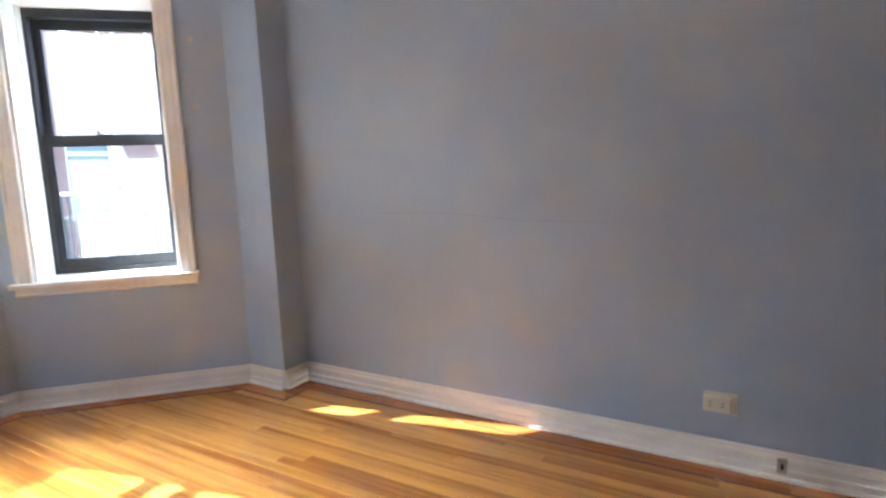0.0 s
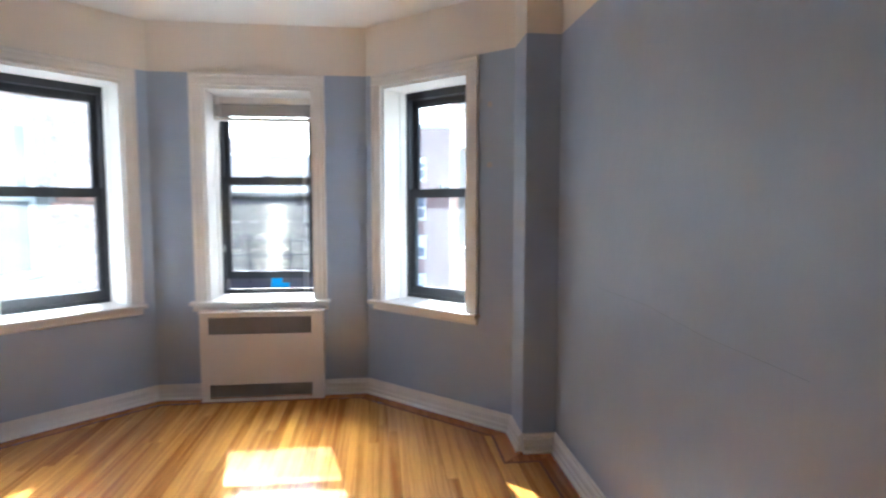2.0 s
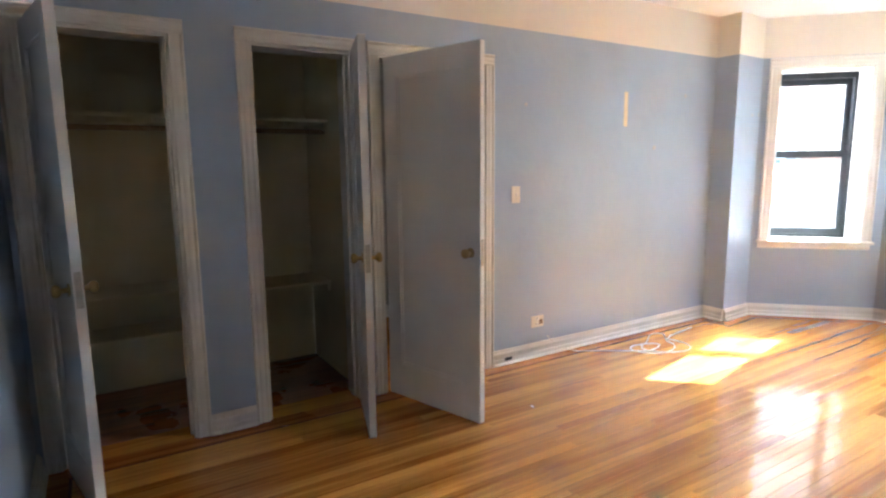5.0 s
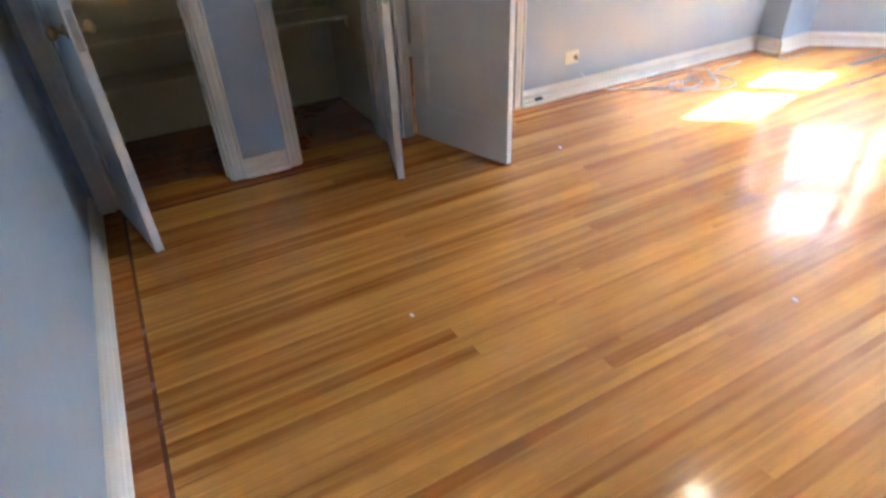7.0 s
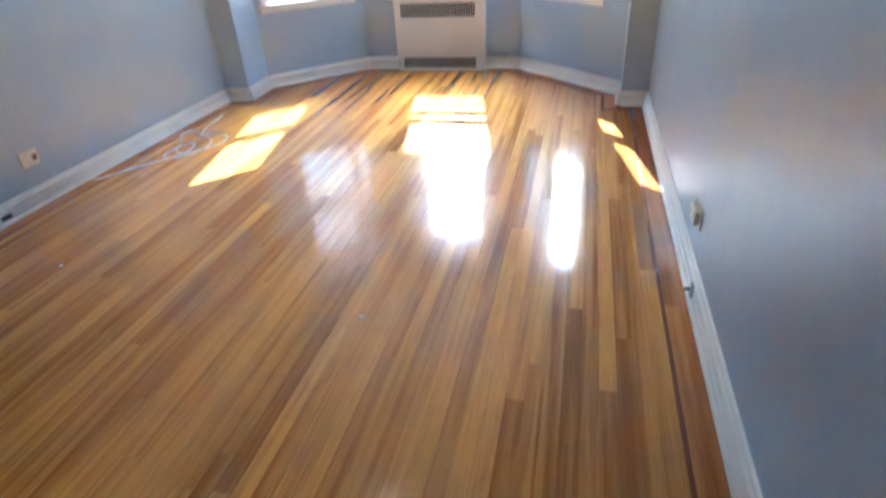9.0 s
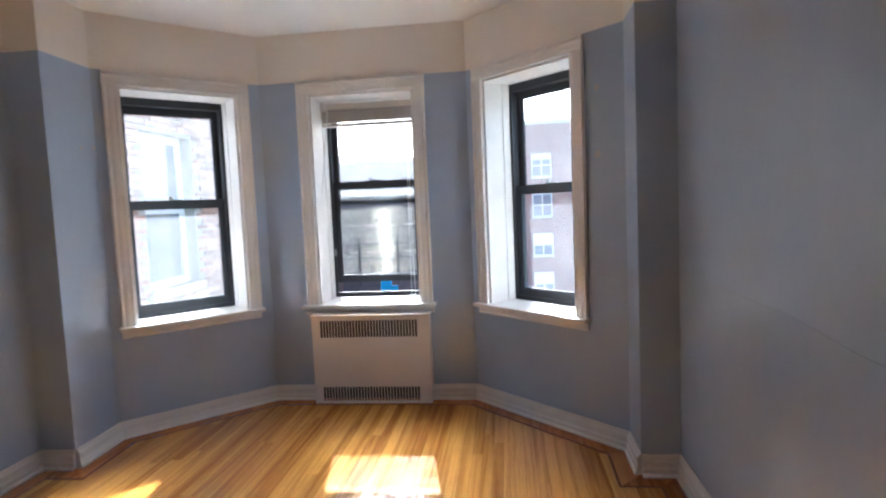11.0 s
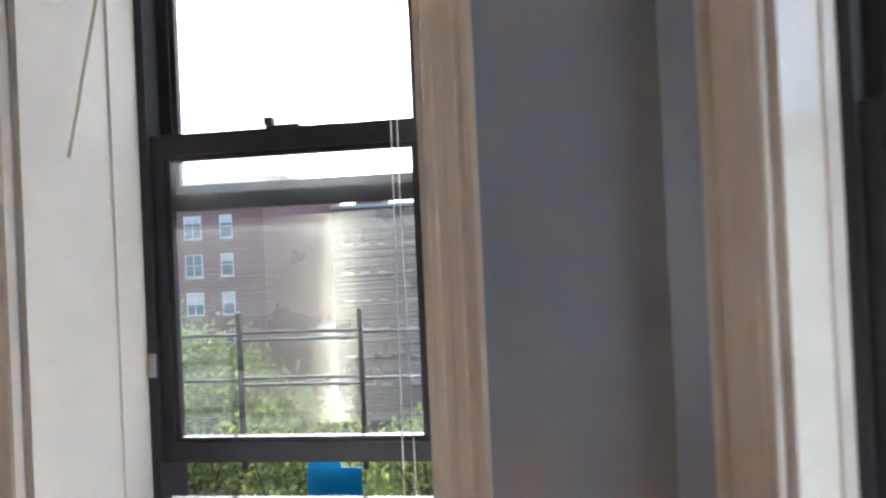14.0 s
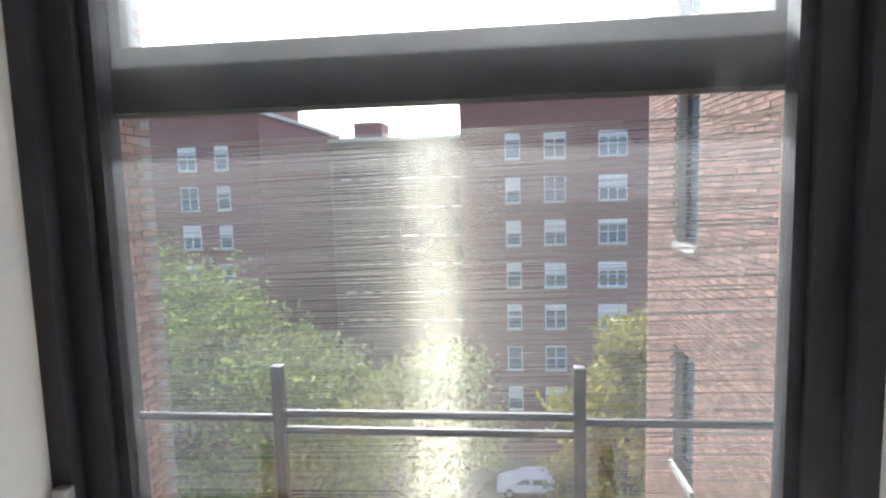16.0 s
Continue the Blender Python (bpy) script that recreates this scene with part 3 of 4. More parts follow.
part("top_panel", box(RAD0 - 0.006, RAD1 + 0.006, RY - 0.012, 4.398, 0.6225, 0.640, 0.005), RADP, rad, "thin cream lid")
# Added near-black sheet: the shade inside the cover is put into its colour.
part("shade_sheet", box(RAD0 + 0.01, RAD1 - 0.01, RY + 0.09, RY + 0.10, 0.01, 0.61), DARK, rad, "near-black sheet for the shade behind the slots")

# ---- doors ----
def door_casing(y0, y1):
    w = 0.068
    t = thing("trim", "white painted door casing round an opening", "door casing", kind="structure")
    face = (1, 0, 0)
    part("casing", casing_bm((XL, y0, 0.0), (XL, y0, TOPD), (0, -1, 0), face, w), TRIM, t)
    part("casing", casing_bm((XL, y1, 0.0), (XL, y1, TOPD), (0, 1, 0), face, w), TRIM, t)
    part("head_casing", casing_bm((XL + 0.001, y0 - w, TOPD), (XL + 0.001, y1 + w, TOPD), (0, 0, 1), face, w), TRIM, t)
    for a, b in ((y0 - 0.004, y0 + 0.014), (y1 - 0.014, y1 + 0.004)):
        part("jamb", box(XL - T - 0.01, XL + 0.004, a, b, 0.0, TOPD), TRIM, t)
    part("head_jamb", box(XL - T - 0.01, XL + 0.004, y0 + 0.014, y1 - 0.014, TOPD - 0.014, TOPD + 0.004), TRIM, t)
    for a, b in ((y0 + 0.014, y0 + 0.026), (y1 - 0.026, y1 - 0.014)):
        part("stop", box(XL - 0.09, XL - 0.05, a, b, 0.0, TOPD - 0.014), TRIM, t)


for a, b in (DOOR, CLOSET2, CLOSET1):
    door_casing(a, b)


def knob(bm, x, y, z, sgn):
    lathe(bm, [(0.004, 0), (0.026, 0.001), (0.026, 0.005), (0.011, 0.008), (0.010, 0.026), (0.020, 0.032), (0.026, 0.042), (0.026, 0.052), (0.018, 0.060), (0.003, 0.062)], 18, Matrix.Translation((x, y, z)) @ Matrix.Rotation(-sgn * math.pi / 2, 4, "X"))


def room_door(name, hinge, free, width, label, flip=1, knob_mat=BRASS):
    """A leaf from its hinge towards its free edge; u along, v across its thickness."""
    d = thing(name, label, "door", along(hinge, free), "structure")
    th = 0.036
    z0, z1, st = 0.012, TOPD - 0.018, 0.105
    leaf = part("leaf", box(0, width, 0.008, th - 0.008, z0, z1), DOORP, d)
    for f0, f1 in ((0.0, 0.0078), (th - 0.0078, th)):
        for a in ((0, st, z0, z1), (width - st, width, z0, z1), (st, width - st, z0, z0 + 0.20), (st, width - st, z1 - 0.115, z1)):
            part("rail", box(a[0], a[1], f0, f1, a[2], a[3]), DOORP, d)
        bm = bmesh.new()
        e = 0.016
        g0, g1 = (f0 + 0.003, 0.0085) if f0 == 0 else (th - 0.0085, f1 - 0.003)
        for a in ((st, st + e, z0 + 0.20, z1 - 0.115), (width - st - e, width - st, z0 + 0.20, z1 - 0.115), (st + e, width - st - e, z0 + 0.20, z0 + 0.20 + e), (st + e, width - st - e, z1 - 0.115 - e, z1 - 0.115)):
            cuboid(bm, a[0], a[1], g0, g1, a[2], a[3], 0.002)
        part("panel_moulding", bm, DOORP, d)
    bm = bmesh.new()
    knob(bm, width - 0.062, th, 0.945, 1)
    knob(bm, width - 0.062, 0.0, 0.945, -1)
    part("door_knob", bm, knob_mat, d, "round worn brass door knob")
    part("latch_plate", box(width, width + 0.0015, 0.006, th - 0.006, 0.88, 1.02), STEEL, d, "steel latch plate on the door's edge")
    for hz in (0.25, 1.05, 1.80):
        bm = bmesh.new()
        tube(bm, [(-0.006, th + 0.002 if flip > 0 else -0.002, hz - 0.045), (-0.006, th + 0.002 if flip > 0 else -0.002, hz + 0.045)], 0.006, 8)
        part("hinge", bm, TRIM, d)
    return d


room_door("door_1", (XL + 0.03, DOOR[0] + 0.02), (-0.997, 0.276), 0.70, "grey-white panelled room door standing wide open", 1)
room_door("door_2", (XL + 0.028, CLOSET2[1] - 0.02), (-1.172, -0.295), 0.52, "grey-white panelled closet door standing open", -1)
room_door("door_3", (XL + 0.028, CLOSET1[0] + 0.02), (-1.140, -1.503), 0.545, "grey-white panelled closet door standing open", 1)

# ---- closets ----
CX = -2.64
CW = XL - T
slab("wall_closet_back", [(CX - 0.08, YB - 0.02), (CX, YB - 0.02), (CX, -0.07), (CX - 0.08, -0.07)], -0.012, CEILING, CLOSETP, "cream painted closet back wall", "wall")
slab("wall_closet_partition", [(CX + 0.001, -0.91), (CW - 0.002, -0.91), (CW - 0.002, -0.85), (CX + 0.001, -0.85)], -0.012, CEILING, CLOSETP, "cream painted partition between the closets", "wall")
slab("wall_closet_side", [(CX - 0.08, -0.068), (CW - 0.002, -0.068), (CW - 0.002, 0.0), (CX - 0.08, 0.0)], -0.012, CEILING, CLOSETP, "cream painted closet side wall", "wall")
slab("wall_closet_end", [(CX - 0.08, YB - 0.12), (CW - 0.002, YB - 0.12), (CW - 0.002, YB - 0.022), (CX - 0.08, YB - 0.022)], -0.012, CEILING, CLOSETP, "cream painted closet end wall", "wall")


def closet_lining(a, b):
    s = slab("wall_closet_front", [(CW - 0.014, a), (CW - 0.002, a), (CW - 0.002, b), (CW - 0.014, b)], 0.0, CEILING, CLOSETP, "cream painted inside of the closet front", "wall")
    return s


for a, b in ((YB - 0.02, CLOSET1[0] - 0.005), (CLOSET1[1] + 0.005, -0.912), (-0.848, CLOSET2[0] - 0.005), (CLOSET2[1] + 0.005, -0.07)):
    closet_lining(a, b)


def closet_shelf(y0, y1, z, depth, label, rod=False):
    s = thing("closet_shelf", label, "shelf")
    part("board", box(CX + 0.001, CX + depth, y0, y1, z - 0.02, z, 0.002), CLOSETP, s)
    for a, b in ((y0, y0 + 0.018), (y1 - 0.018, y1)):
        part("cleat", box(CX + 0.001, CX + depth - 0.02, a, b, z - 0.07, z - 0.021), CLOSETP, s)
    if rod:
        bm = bmesh.new()
        tube(bm, [(CX + depth - 0.07, y0, z - 0.075), (CX + depth - 0.07, y1, z - 0.075)], 0.016, 12)
        part("hanging_rod", bm, mat("wooden_rod", (0.35, 0.22, 0.11), 0.5), s, "brown wooden hanging rod")


closet_shelf(-0.848, -0.07, 1.70, 0.43, "cream painted top shelf with a brown hanging rod in the closet", True)
closet_shelf(-0.848, -0.07, 0.63, 0.39, "cream painted low shelf in the closet")
closet_shelf(YB - 0.02, -0.912, 1.70, 0.43, "cream painted top shelf with a brown hanging rod in the closet", True)
closet_shelf(YB - 0.02, -0.912, 0.68, 0.39, "cream painted low shelf in the closet")
closet_shelf(YB - 0.02, -0.912, 0.42, 0.34, "cream painted bottom shelf in the closet")

# ---- hall beyond the open door ----
slab("wall_hall_side", [(-3.3, 0.93), (CW - 0.002, 0.93), (CW - 0.002, 1.03), (-3.3, 1.03)], -0.012, CEILING, mat("hall_grey_paint", (0.45, 0.45, 0.46), 0.55, var=0.04), "light grey painted hall wall", "wall")
slab("wall_hall_end", [(-3.4, -0.07), (-3.3, -0.07), (-3.3, 1.03), (-3.4, 1.03)], -0.012, CEILING, bpy.data.materials["hall_grey_paint"], "light grey painted hall wall", "wall")
slab("wall_hall_near", [(-3.3, 0.0), (CX - 0.081, 0.0), (CX - 0.081, -0.066), (-3.3, -0.066)], -0.012, CEILING, bpy.data.materials["hall_grey_paint"], "light grey painted hall wall", "wall")
baseboard([(CW - 0.01, 0.93), (-3.3, 0.93)])
baseboard([(-3.3, 0.93), (-3.3, 0.001)])

# ---- fittings on the walls ----
def plate(name, m, w, h, label, cat, kind_):
    """A wall plate in u, z, standing proud of its wall towards -v."""
    t = thing(name, label, cat, m)
    part("cover_plate", box(-w / 2, w / 2, -0.006, -0.0005, -h / 2, h / 2, 0.002), PLASTIC, t)
    if kind_ == "switch":
        part("toggle", box(-0.005, 0.005, -0.016, -0.0065, -0.012, 0.012, 0.002), WHITEPL, t)
        for z in (-0.03, 0.03):
            bm = bmesh.new()
            lathe(bm, [(0.001, 0), (0.0035, 0.0005), (0.003, 0.0015)], 8, Matrix.Translation((0, -0.0062, z)) @ Matrix.Rotation(math.pi / 2, 4, "X"))
            part("screw", bm, STEEL, t)
    else:
        for z in (-0.02, 0.02):
            part("socket", box(-0.016, 0.016, -0.0085, -0.0062, z - 0.014, z + 0.014, 0.002), WHITEPL, t)
            for u in (-0.006, 0.006):
                part("slot", box(u - 0.0012, u + 0.0012, -0.0092, -0.0086, z - 0.004, z + 0.006), DARK, t)
    return t


ml = lambda y, z: Matrix.Translation((XL, y, z)) @ Matrix.Rotation(math.pi / 2, 4, "Z")
mr = lambda y, z: Matrix.Translation((XR, y, z)) @ Matrix.Rotation(-math.pi / 2, 4, "Z")
plate("light_switch", ml(1.072, 1.193), 0.072, 0.115, "ivory plastic light switch on the blue wall", "light switch", "switch")
outlet_l = plate("wall_outlet", ml(1.283, 0.262), 0.115, 0.085, "ivory plastic wall outlet above the baseboard", "outlet", "outlet")
part("socket_insert", box(0.016, 0.044, -0.0125, -0.0065, -0.020, 0.014, 0.002), mat("brown_bakelite", (0.20, 0.13, 0.08), 0.4), outlet_l, "brown socket insert")
outlet = plate("wall_outlet", mr(1.02, 0.262) @ Matrix.Rotation(math.pi / 2, 4, "Y"), 0.085, 0.12, "ivory plastic wall outlet above the baseboard", "outlet", "outlet")
part("outlet_box", box(-0.030, 0.030, -0.028, -0.0095, -0.062, 0.038, 0.004), PLASTIC, outlet, "raised ivory outlet box")
for z in (-0.035, 0.010):
    for u in (-0.008, 0.008):
        part("slot", box(u - 0.0015, u + 0.0015, -0.0292, -0.0281, z - 0.006, z + 0.006), DARK, outlet)
stub = thing("cable_stub", "dark cable socket fixed on the baseboard", "cable socket", mr(0.80, 0.06))
part("plate", box(-0.017, 0.017, -0.034, -0.0245, -0.03, 0.03, 0.003), STEEL, stub)
bm = bmesh.new()
tube(bm, [(0, -0.034, 0.005), (0, -0.055, 0.0)], 0.006, 10)
part("connector", bm, DARKIRON, stub)
stub2 = thing("cable_stub", "dark cable socket fixed on the baseboard", "cable socket", ml(1.0, 0.04))
part("plate", box(-0.03, 0.03, -0.032, -0.0245, -0.012, 0.012, 0.003), DARKIRON, stub2)

patch = finish("plaster_patch", panel(0.042, -0.0015, -0.13, 0.13, []), PATCHM, m=ml(2.15, 1.81) @ Matrix.Translation((-0.021, 0, 0)))
tagged(patch, "narrow bare cream plaster patch on the blue wall", "plaster patch")


def spot(m, r, label="small pale spackle spot on the blue wall"):
    bm = bmesh.new()
    ring = [(r * (0.8 + 0.3 * noise.noise(Vector((i * 0.9, r * 90, 0)))) * math.cos(2 * math.pi * i / 14), r * (0.8 + 0.3 * noise.noise(Vector((i, 5, r * 50)))) * math.sin(2 * math.pi * i / 14)) for i in range(14)]
    a = [bm.verts.new((x, -0.0005, z)) for x, z in ring]
    b = [bm.verts.new((x * 0.7, -0.002, z * 0.7)) for x, z in ring]
    for i in range(14):
        bm.faces.new((a[i], a[(i + 1) % 14], b[(i + 1) % 14], b[i]))
    bm.faces.new(b)
    tagged(finish("spackle_spot", bm, SPACKLE, m=m), label, "spackle", group="spackle spots")


for y, z, r in ((2.50, 1.52, 0.024), (2.87, 1.945, 0.02), (1.156, 1.803, 0.016)):
    spot(ml(y, z), r)
for u, z, r in ((1.05, 1.98, 0.022), (1.05, 1.62, 0.024)):
    spot(M_R @ Matrix.Translation((u, 0, z)), r)
spot(along((PL, PY), SL) @ Matrix.Translation((0.38, 0, 1.81)), 0.02)
spot(along((PL, PY), SL) @ Matrix.Translation((0.27, 0, 1.80)), 0.018)

# hairline crack in the right wall
bm = bmesh.new()
tube(bm, [(XR - 0.0003, 2.700, 1.010), (XR - 0.0003, 2.220, 1.011), (XR - 0.0003, 1.853, 0.981), (XR - 0.0003, 1.631, 0.980), (XR - 0.0003, 1.427, 0.976)], 0.0009, 5)
tagged(finish("wall_crack", bm, mat("crack_shade", (0.265, 0.325, 0.43), 0.8)), "fine hairline crack across the blue plaster wall", "crack")

# loose white cable on the floor by the left wall
bm = bmesh.new()
pts = []
for i in range(60):
    t = i / 59
    a = 2 * math.pi * 2.4 * t
    pts.append((-1.36 + 0.13 * math.cos(a) * (0.6 + 0.6 * t) + 0.1 * t, 2.02 + 0.17 * math.sin(a) + 0.25 * t, 0.006 + 0.012 * (0.5 + 0.5 * math.sin(a * 1.7)) + (0.06 if 0.55 < t < 0.62 else 0)))
tube(bm, [(XL + 0.04, 1.35, 0.15), (XL + 0.05, 1.45, 0.05), (-1.58, 1.6, 0.006), (-1.5, 1.75, 0.006)] + pts + [(-1.45, 2.5, 0.006), (-1.5, 2.85, 0.006)], 0.0035, 6)
tagged(finish("cable", bm, WHITEPL), "loose thin white cable coiled on the wooden floor", "cable")

# small paint crumbs on the boards
for x, y in ((-0.158, -0.72), (0.515, 0.52), (-1.02, 0.67)):
    bm = bmesh.new()
    bmesh.ops.create_icosphere(bm, subdivisions=1, radius=0.012, matrix=Matrix.Translation((x, y, 0.0035)) @ Matrix.Diagonal((1.2, 0.7, 0.25, 1)))
    tagged(finish("paint_crumb", bm, WHITEPL), "tiny white paint crumb lying on the floor", "debris")

# ceiling lamp, lit
lamp = thing("ceiling_light", "small round ceiling light with a warm lit glass globe", "ceiling light", Matrix.Translation((0.08, 1.33, CEILING)))
bm = bmesh.new()
lathe(bm, [(0.02, -0.03), (0.075, -0.022), (0.08, -0.001)], 24)
part("canopy", bm, BRASS, lamp)
bm = bmesh.new()
lathe(bm, [(0.004, -0.135), (0.04, -0.128), (0.07, -0.10), (0.08, -0.07), (0.068, -0.045), (0.05, -0.0305)], 24)
part("globe", bm, WARMBULB, lamp, "warm glowing glass globe")
# ---- outside: ground, wings, fire escape, far houses ----
GROUND = -19.0
slab("ground", [(-400, -60), (400, -60), (400, 900), (-400, 900)], GROUND - 1, GROUND, LAWN, "grass and planted ground round the houses", "ground")
slab("road", [(-60, 38), (60, 38), (60, 44.0), (-60, 44.0)], GROUND - 0.5, GROUND + 0.02, ASPHALT, "grey asphalt drive between the houses", "road")
slab("pavement", [(-60, 36.2), (60, 36.2), (60, 37.99), (-60, 37.99)], GROUND - 0.5, GROUND + 0.14, STONE, "pale concrete pavement with a kerb", "pavement")


def simple_window(parent, m, w, h, mullions=1, frame_mat=None, blind=0.0, ac=False):
    """A far window in u (across), z (up), standing 6 cm proud of its wall towards -v."""
    f = frame_mat or WHITEPL
    t = 0.07
    fr = part("window", panel(w, 0.06, 0, h, [(t + i * (w - t) / mullions, (i + 1) * (w - t) / mullions, t, h / 2 - t / 2) for i in range(mullions)] + [(t + i * (w - t) / mullions, (i + 1) * (w - t) / mullions, h / 2 + t / 2, h - t) for i in range(mullions)]), f, parent)
    fr.matrix_local = m
    part("pane", box(0.01, w - 0.01, 0.035, 0.05, 0.01, h - 0.01), DULLPANE if frame_mat else DIMGLASS, fr)
    part("sill", box(-0.06, w + 0.06, -0.05, 0.06, -0.12, -0.005), STONE, fr)
    if blind:
        part("blind", box(0.05, w - 0.05, 0.024, 0.030, h - h * blind, h - 0.05), BLIND, fr)
    return fr


def house(name, x0, x1, y0, y1, top, columns, rows, first, pitch, label, frame_mat=None, brick=None):
    """A brick apartment house; columns: (x, width, mullions) of its windows on the face towards the room."""
    h = thing(name, label, "apartment house")
    part("wall", box(x0, x1, y0, y1, GROUND - 0.5, top), brick or FARBRICK, h, "dull brick wall")
    bm = box(x0 - 0.15, x1 + 0.15, y0 - 0.15, y1 + 0.15, top, top + 0.35, 0.05)
    part("roof", bm, STONE, h, "pale coping round a flat roof")
    for i in range(rows):
        for j, (x, w, mu) in enumerate(columns):
            simple_window(h, Matrix.Translation((x, y0 - 0.06, first - i * pitch)), w, 1.75, mu, frame_mat, 0 if frame_mat else random.choice((0, 0.25, 0.5, 0.35)))
    return h


random.seed(4)
house("apartment_house", -44, -17.7, 45, 66, 7.2, [(-36, 1.4, 2), (-32, 1.1, 1), (-28.2, 1.4, 2), (-24.1, 1.4, 2), (-21.2, 1.0, 1)], 6, 3.2, 2.95, "red-brown brick apartment house with white windows")
# The set-back house takes the brick with its shade mixed in.
house("apartment_house", -17.6, -3.0, 62, 78, 6.4, [(-16.4, 0.9, 1), (-14.6, 0.9, 1), (-12.8, 0.9, 1), (-10.2, 1.5, 2), (-7.2, 1.2, 1), (-5.0, 1.2, 1)], 6, 2.6, 2.95, "brick apartment house set back behind the trees, its shade in the grey-brown colour", FARFRAME, SHADEBRICK)
house("apartment_house", -2.9, 16, 45, 66, 7.3, [(0.25, 1.05, 1), (2.95, 1.5, 2), (6.7, 1.95, 3), (11.0, 1.95, 3)], 7, 3.3, 3.05, "red-brown brick apartment house with white windows")
bulk = thing("roof_bulkhead", "low brick stair bulkhead on a flat roof", "roof structure")
part("wall", box(-15.5, -12.5, 64, 68, 6.75, 8.4), FARBRICK, bulk)
part("coping", box(-15.6, -12.4, 63.9, 68.1, 8.4, 8.55), STONE, bulk)
tank = thing("roof_bulkhead", "low brick stair bulkhead on a flat roof", "roof structure")
part("wall", box(-21.5, -18.2, 50, 55, 7.55, 8.6), FARBRICK, tank)
part("coping", box(-21.6, -18.1, 49.9, 55.1, 8.6, 8.75), STONE, tank)

# neighbouring wings of the own house
WX, WN, WF, WTOP = 2.62, 9.0, 14.8, 9.0
wing = thing("brick_wing", "sunlit red brick house wing with dark windows", "house wing")
WING_WIN = [(12.2, 13.1, 0.45, 2.6), (12.2, 13.1, -3.0, -1.15), (12.2, 13.1, 3.5, 5.6)]
holes = [(a - WN, b - WN, z0, z1) for a, b, z0, z1 in WING_WIN]
pw = part("wall", panel(WF - WN, 0.3, GROUND, WTOP, holes), MORTAR, wing)
pw.matrix_world = along((WX, WN), (WX, WF)) @ Matrix.Translation((0, -0.3, 0))
for a, b, z0, z1 in WING_WIN:
    fr = part("window", panel(b - a, 0.08, z0, z1, [(0.08, b - a - 0.08, z0 + 0.08, (z0 + z1) / 2 - 0.03), (0.08, b - a - 0.08, (z0 + z1) / 2 + 0.03, z1 - 0.08)]), DARKIRON, wing, "dark window frame")
    fr.matrix_world = Matrix.Translation((WX + 0.2, a, 0)) @ Matrix.Rotation(math.pi / 2, 4, "Z")
    part("pane", box(0.05, b - a - 0.05, 0.03, 0.04, z0 + 0.05, z1 - 0.05), DIMGLASS, fr)
    part("sill", box(WX - 0.06, WX + 0.12, a - 0.05, b + 0.05, z0 - 0.1, z0), STONE, wing, "pale stone sill")
pb = part("end_wall", panel(6.0, 0.3, GROUND, WTOP, [(0.75, 1.45, 0.7, 2.45), (0.75, 1.45, -2.3, -0.6)]), FARBRICK, wing, "shaded brick wall of the court")
pb.matrix_world = Matrix.Translation((WX, WN, 0))
for z0, z1 in ((0.7, 2.45), (-2.3, -0.6)):
    fr = part("window", panel(0.7, 0.08, z0, z1, [(0.07, 0.63, z0 + 0.07, (z0 + z1) / 2), (0.07, 0.63, (z0 + z1) / 2 + 0.06, z1 - 0.07)]), WHITEPL, wing, "white window frame")
    fr.matrix_world = Matrix.Translation((WX + 0.75, WN + 0.1, 0))
    part("pane", box(0.03, 0.67, 0.03, 0.04, z0 + 0.03, z1 - 0.03), DIMGLASS, fr)
    part("blind", box(0.05, 0.65, 0.015, 0.02, (z0 + z1) / 2 + 0.5, z1 - 0.06), BLIND, fr)
part("back_wall", box(WX + 0.3, 8.6, WN + 0.3, WF, GROUND, WTOP - 0.02), FARBRICK, wing)

LX = -3.0
lwing = thing("brick_wing", "shaded red brick house wing with pale-framed windows", "house wing")
LWIN = [(6.3, 7.3, 0.55, 2.35), (6.3, 7.3, -2.5, -0.7), (6.3, 7.3, 3.4, 5.0)]
pl_ = part("wall", panel(8.95 - 4.9, 0.3, GROUND, 5.6, [(a - 4.9, b - 4.9, z0, z1) for a, b, z0, z1 in LWIN]), MORTAR, lwing)
pl_.matrix_world = along((LX, 4.9), (LX, 8.95))
for a, b, z0, z1 in LWIN:
    fr = part("window", panel(b - a, 0.08, z0, z1, [(0.08, b - a - 0.08, z0 + 0.08, (z0 + z1) / 2 - 0.03), (0.08, b - a - 0.08, (z0 + z1) / 2 + 0.03, z1 - 0.08)]), WHITEPL, lwing, "pale window frame")
    fr.matrix_world = along((LX - 0.14, a), (LX - 0.14, b))
    part("pane", box(0.05, b - a - 0.05, 0.03, 0.04, z0 + 0.05, z1 - 0.05), DIMGLASS, fr)
    part("sill", box(LX - 0.12, LX + 0.06, a - 0.05, b + 0.05, z0 - 0.1, z0), STONE, lwing, "pale stone sill")
part("back_wall", box(-9.0, LX - 0.302, 4.9, 8.95, GROUND, 5.58), FARBRICK, lwing)

# fire escape in the court
esc = thing("fire_escape", "salmon-painted iron fire escape with railings and a steep stair", "fire escape")
for x, y0, y1 in ((2.15, 5.2, 8.3), (3.25, 5.2, 8.3)):
    part("platform_beam", box(x, x + 0.05, y0, y1, 0.10, 0.24, 0.006), RUST, esc, "salmon-painted channel beam")
for i in range(26):
    y = 5.24 + i * 0.118
    part("platform_slat", box(2.205, 3.245, y, y + 0.03, 0.19, 0.215), DARKIRON, esc)
bm = bmesh.new()
tube(bm, [(2.17, 5.2, 1.11), (2.17, 8.3, 1.11)], 0.02, 8)
part("handrail", bm, PALEIRON, esc, "pale painted handrail")
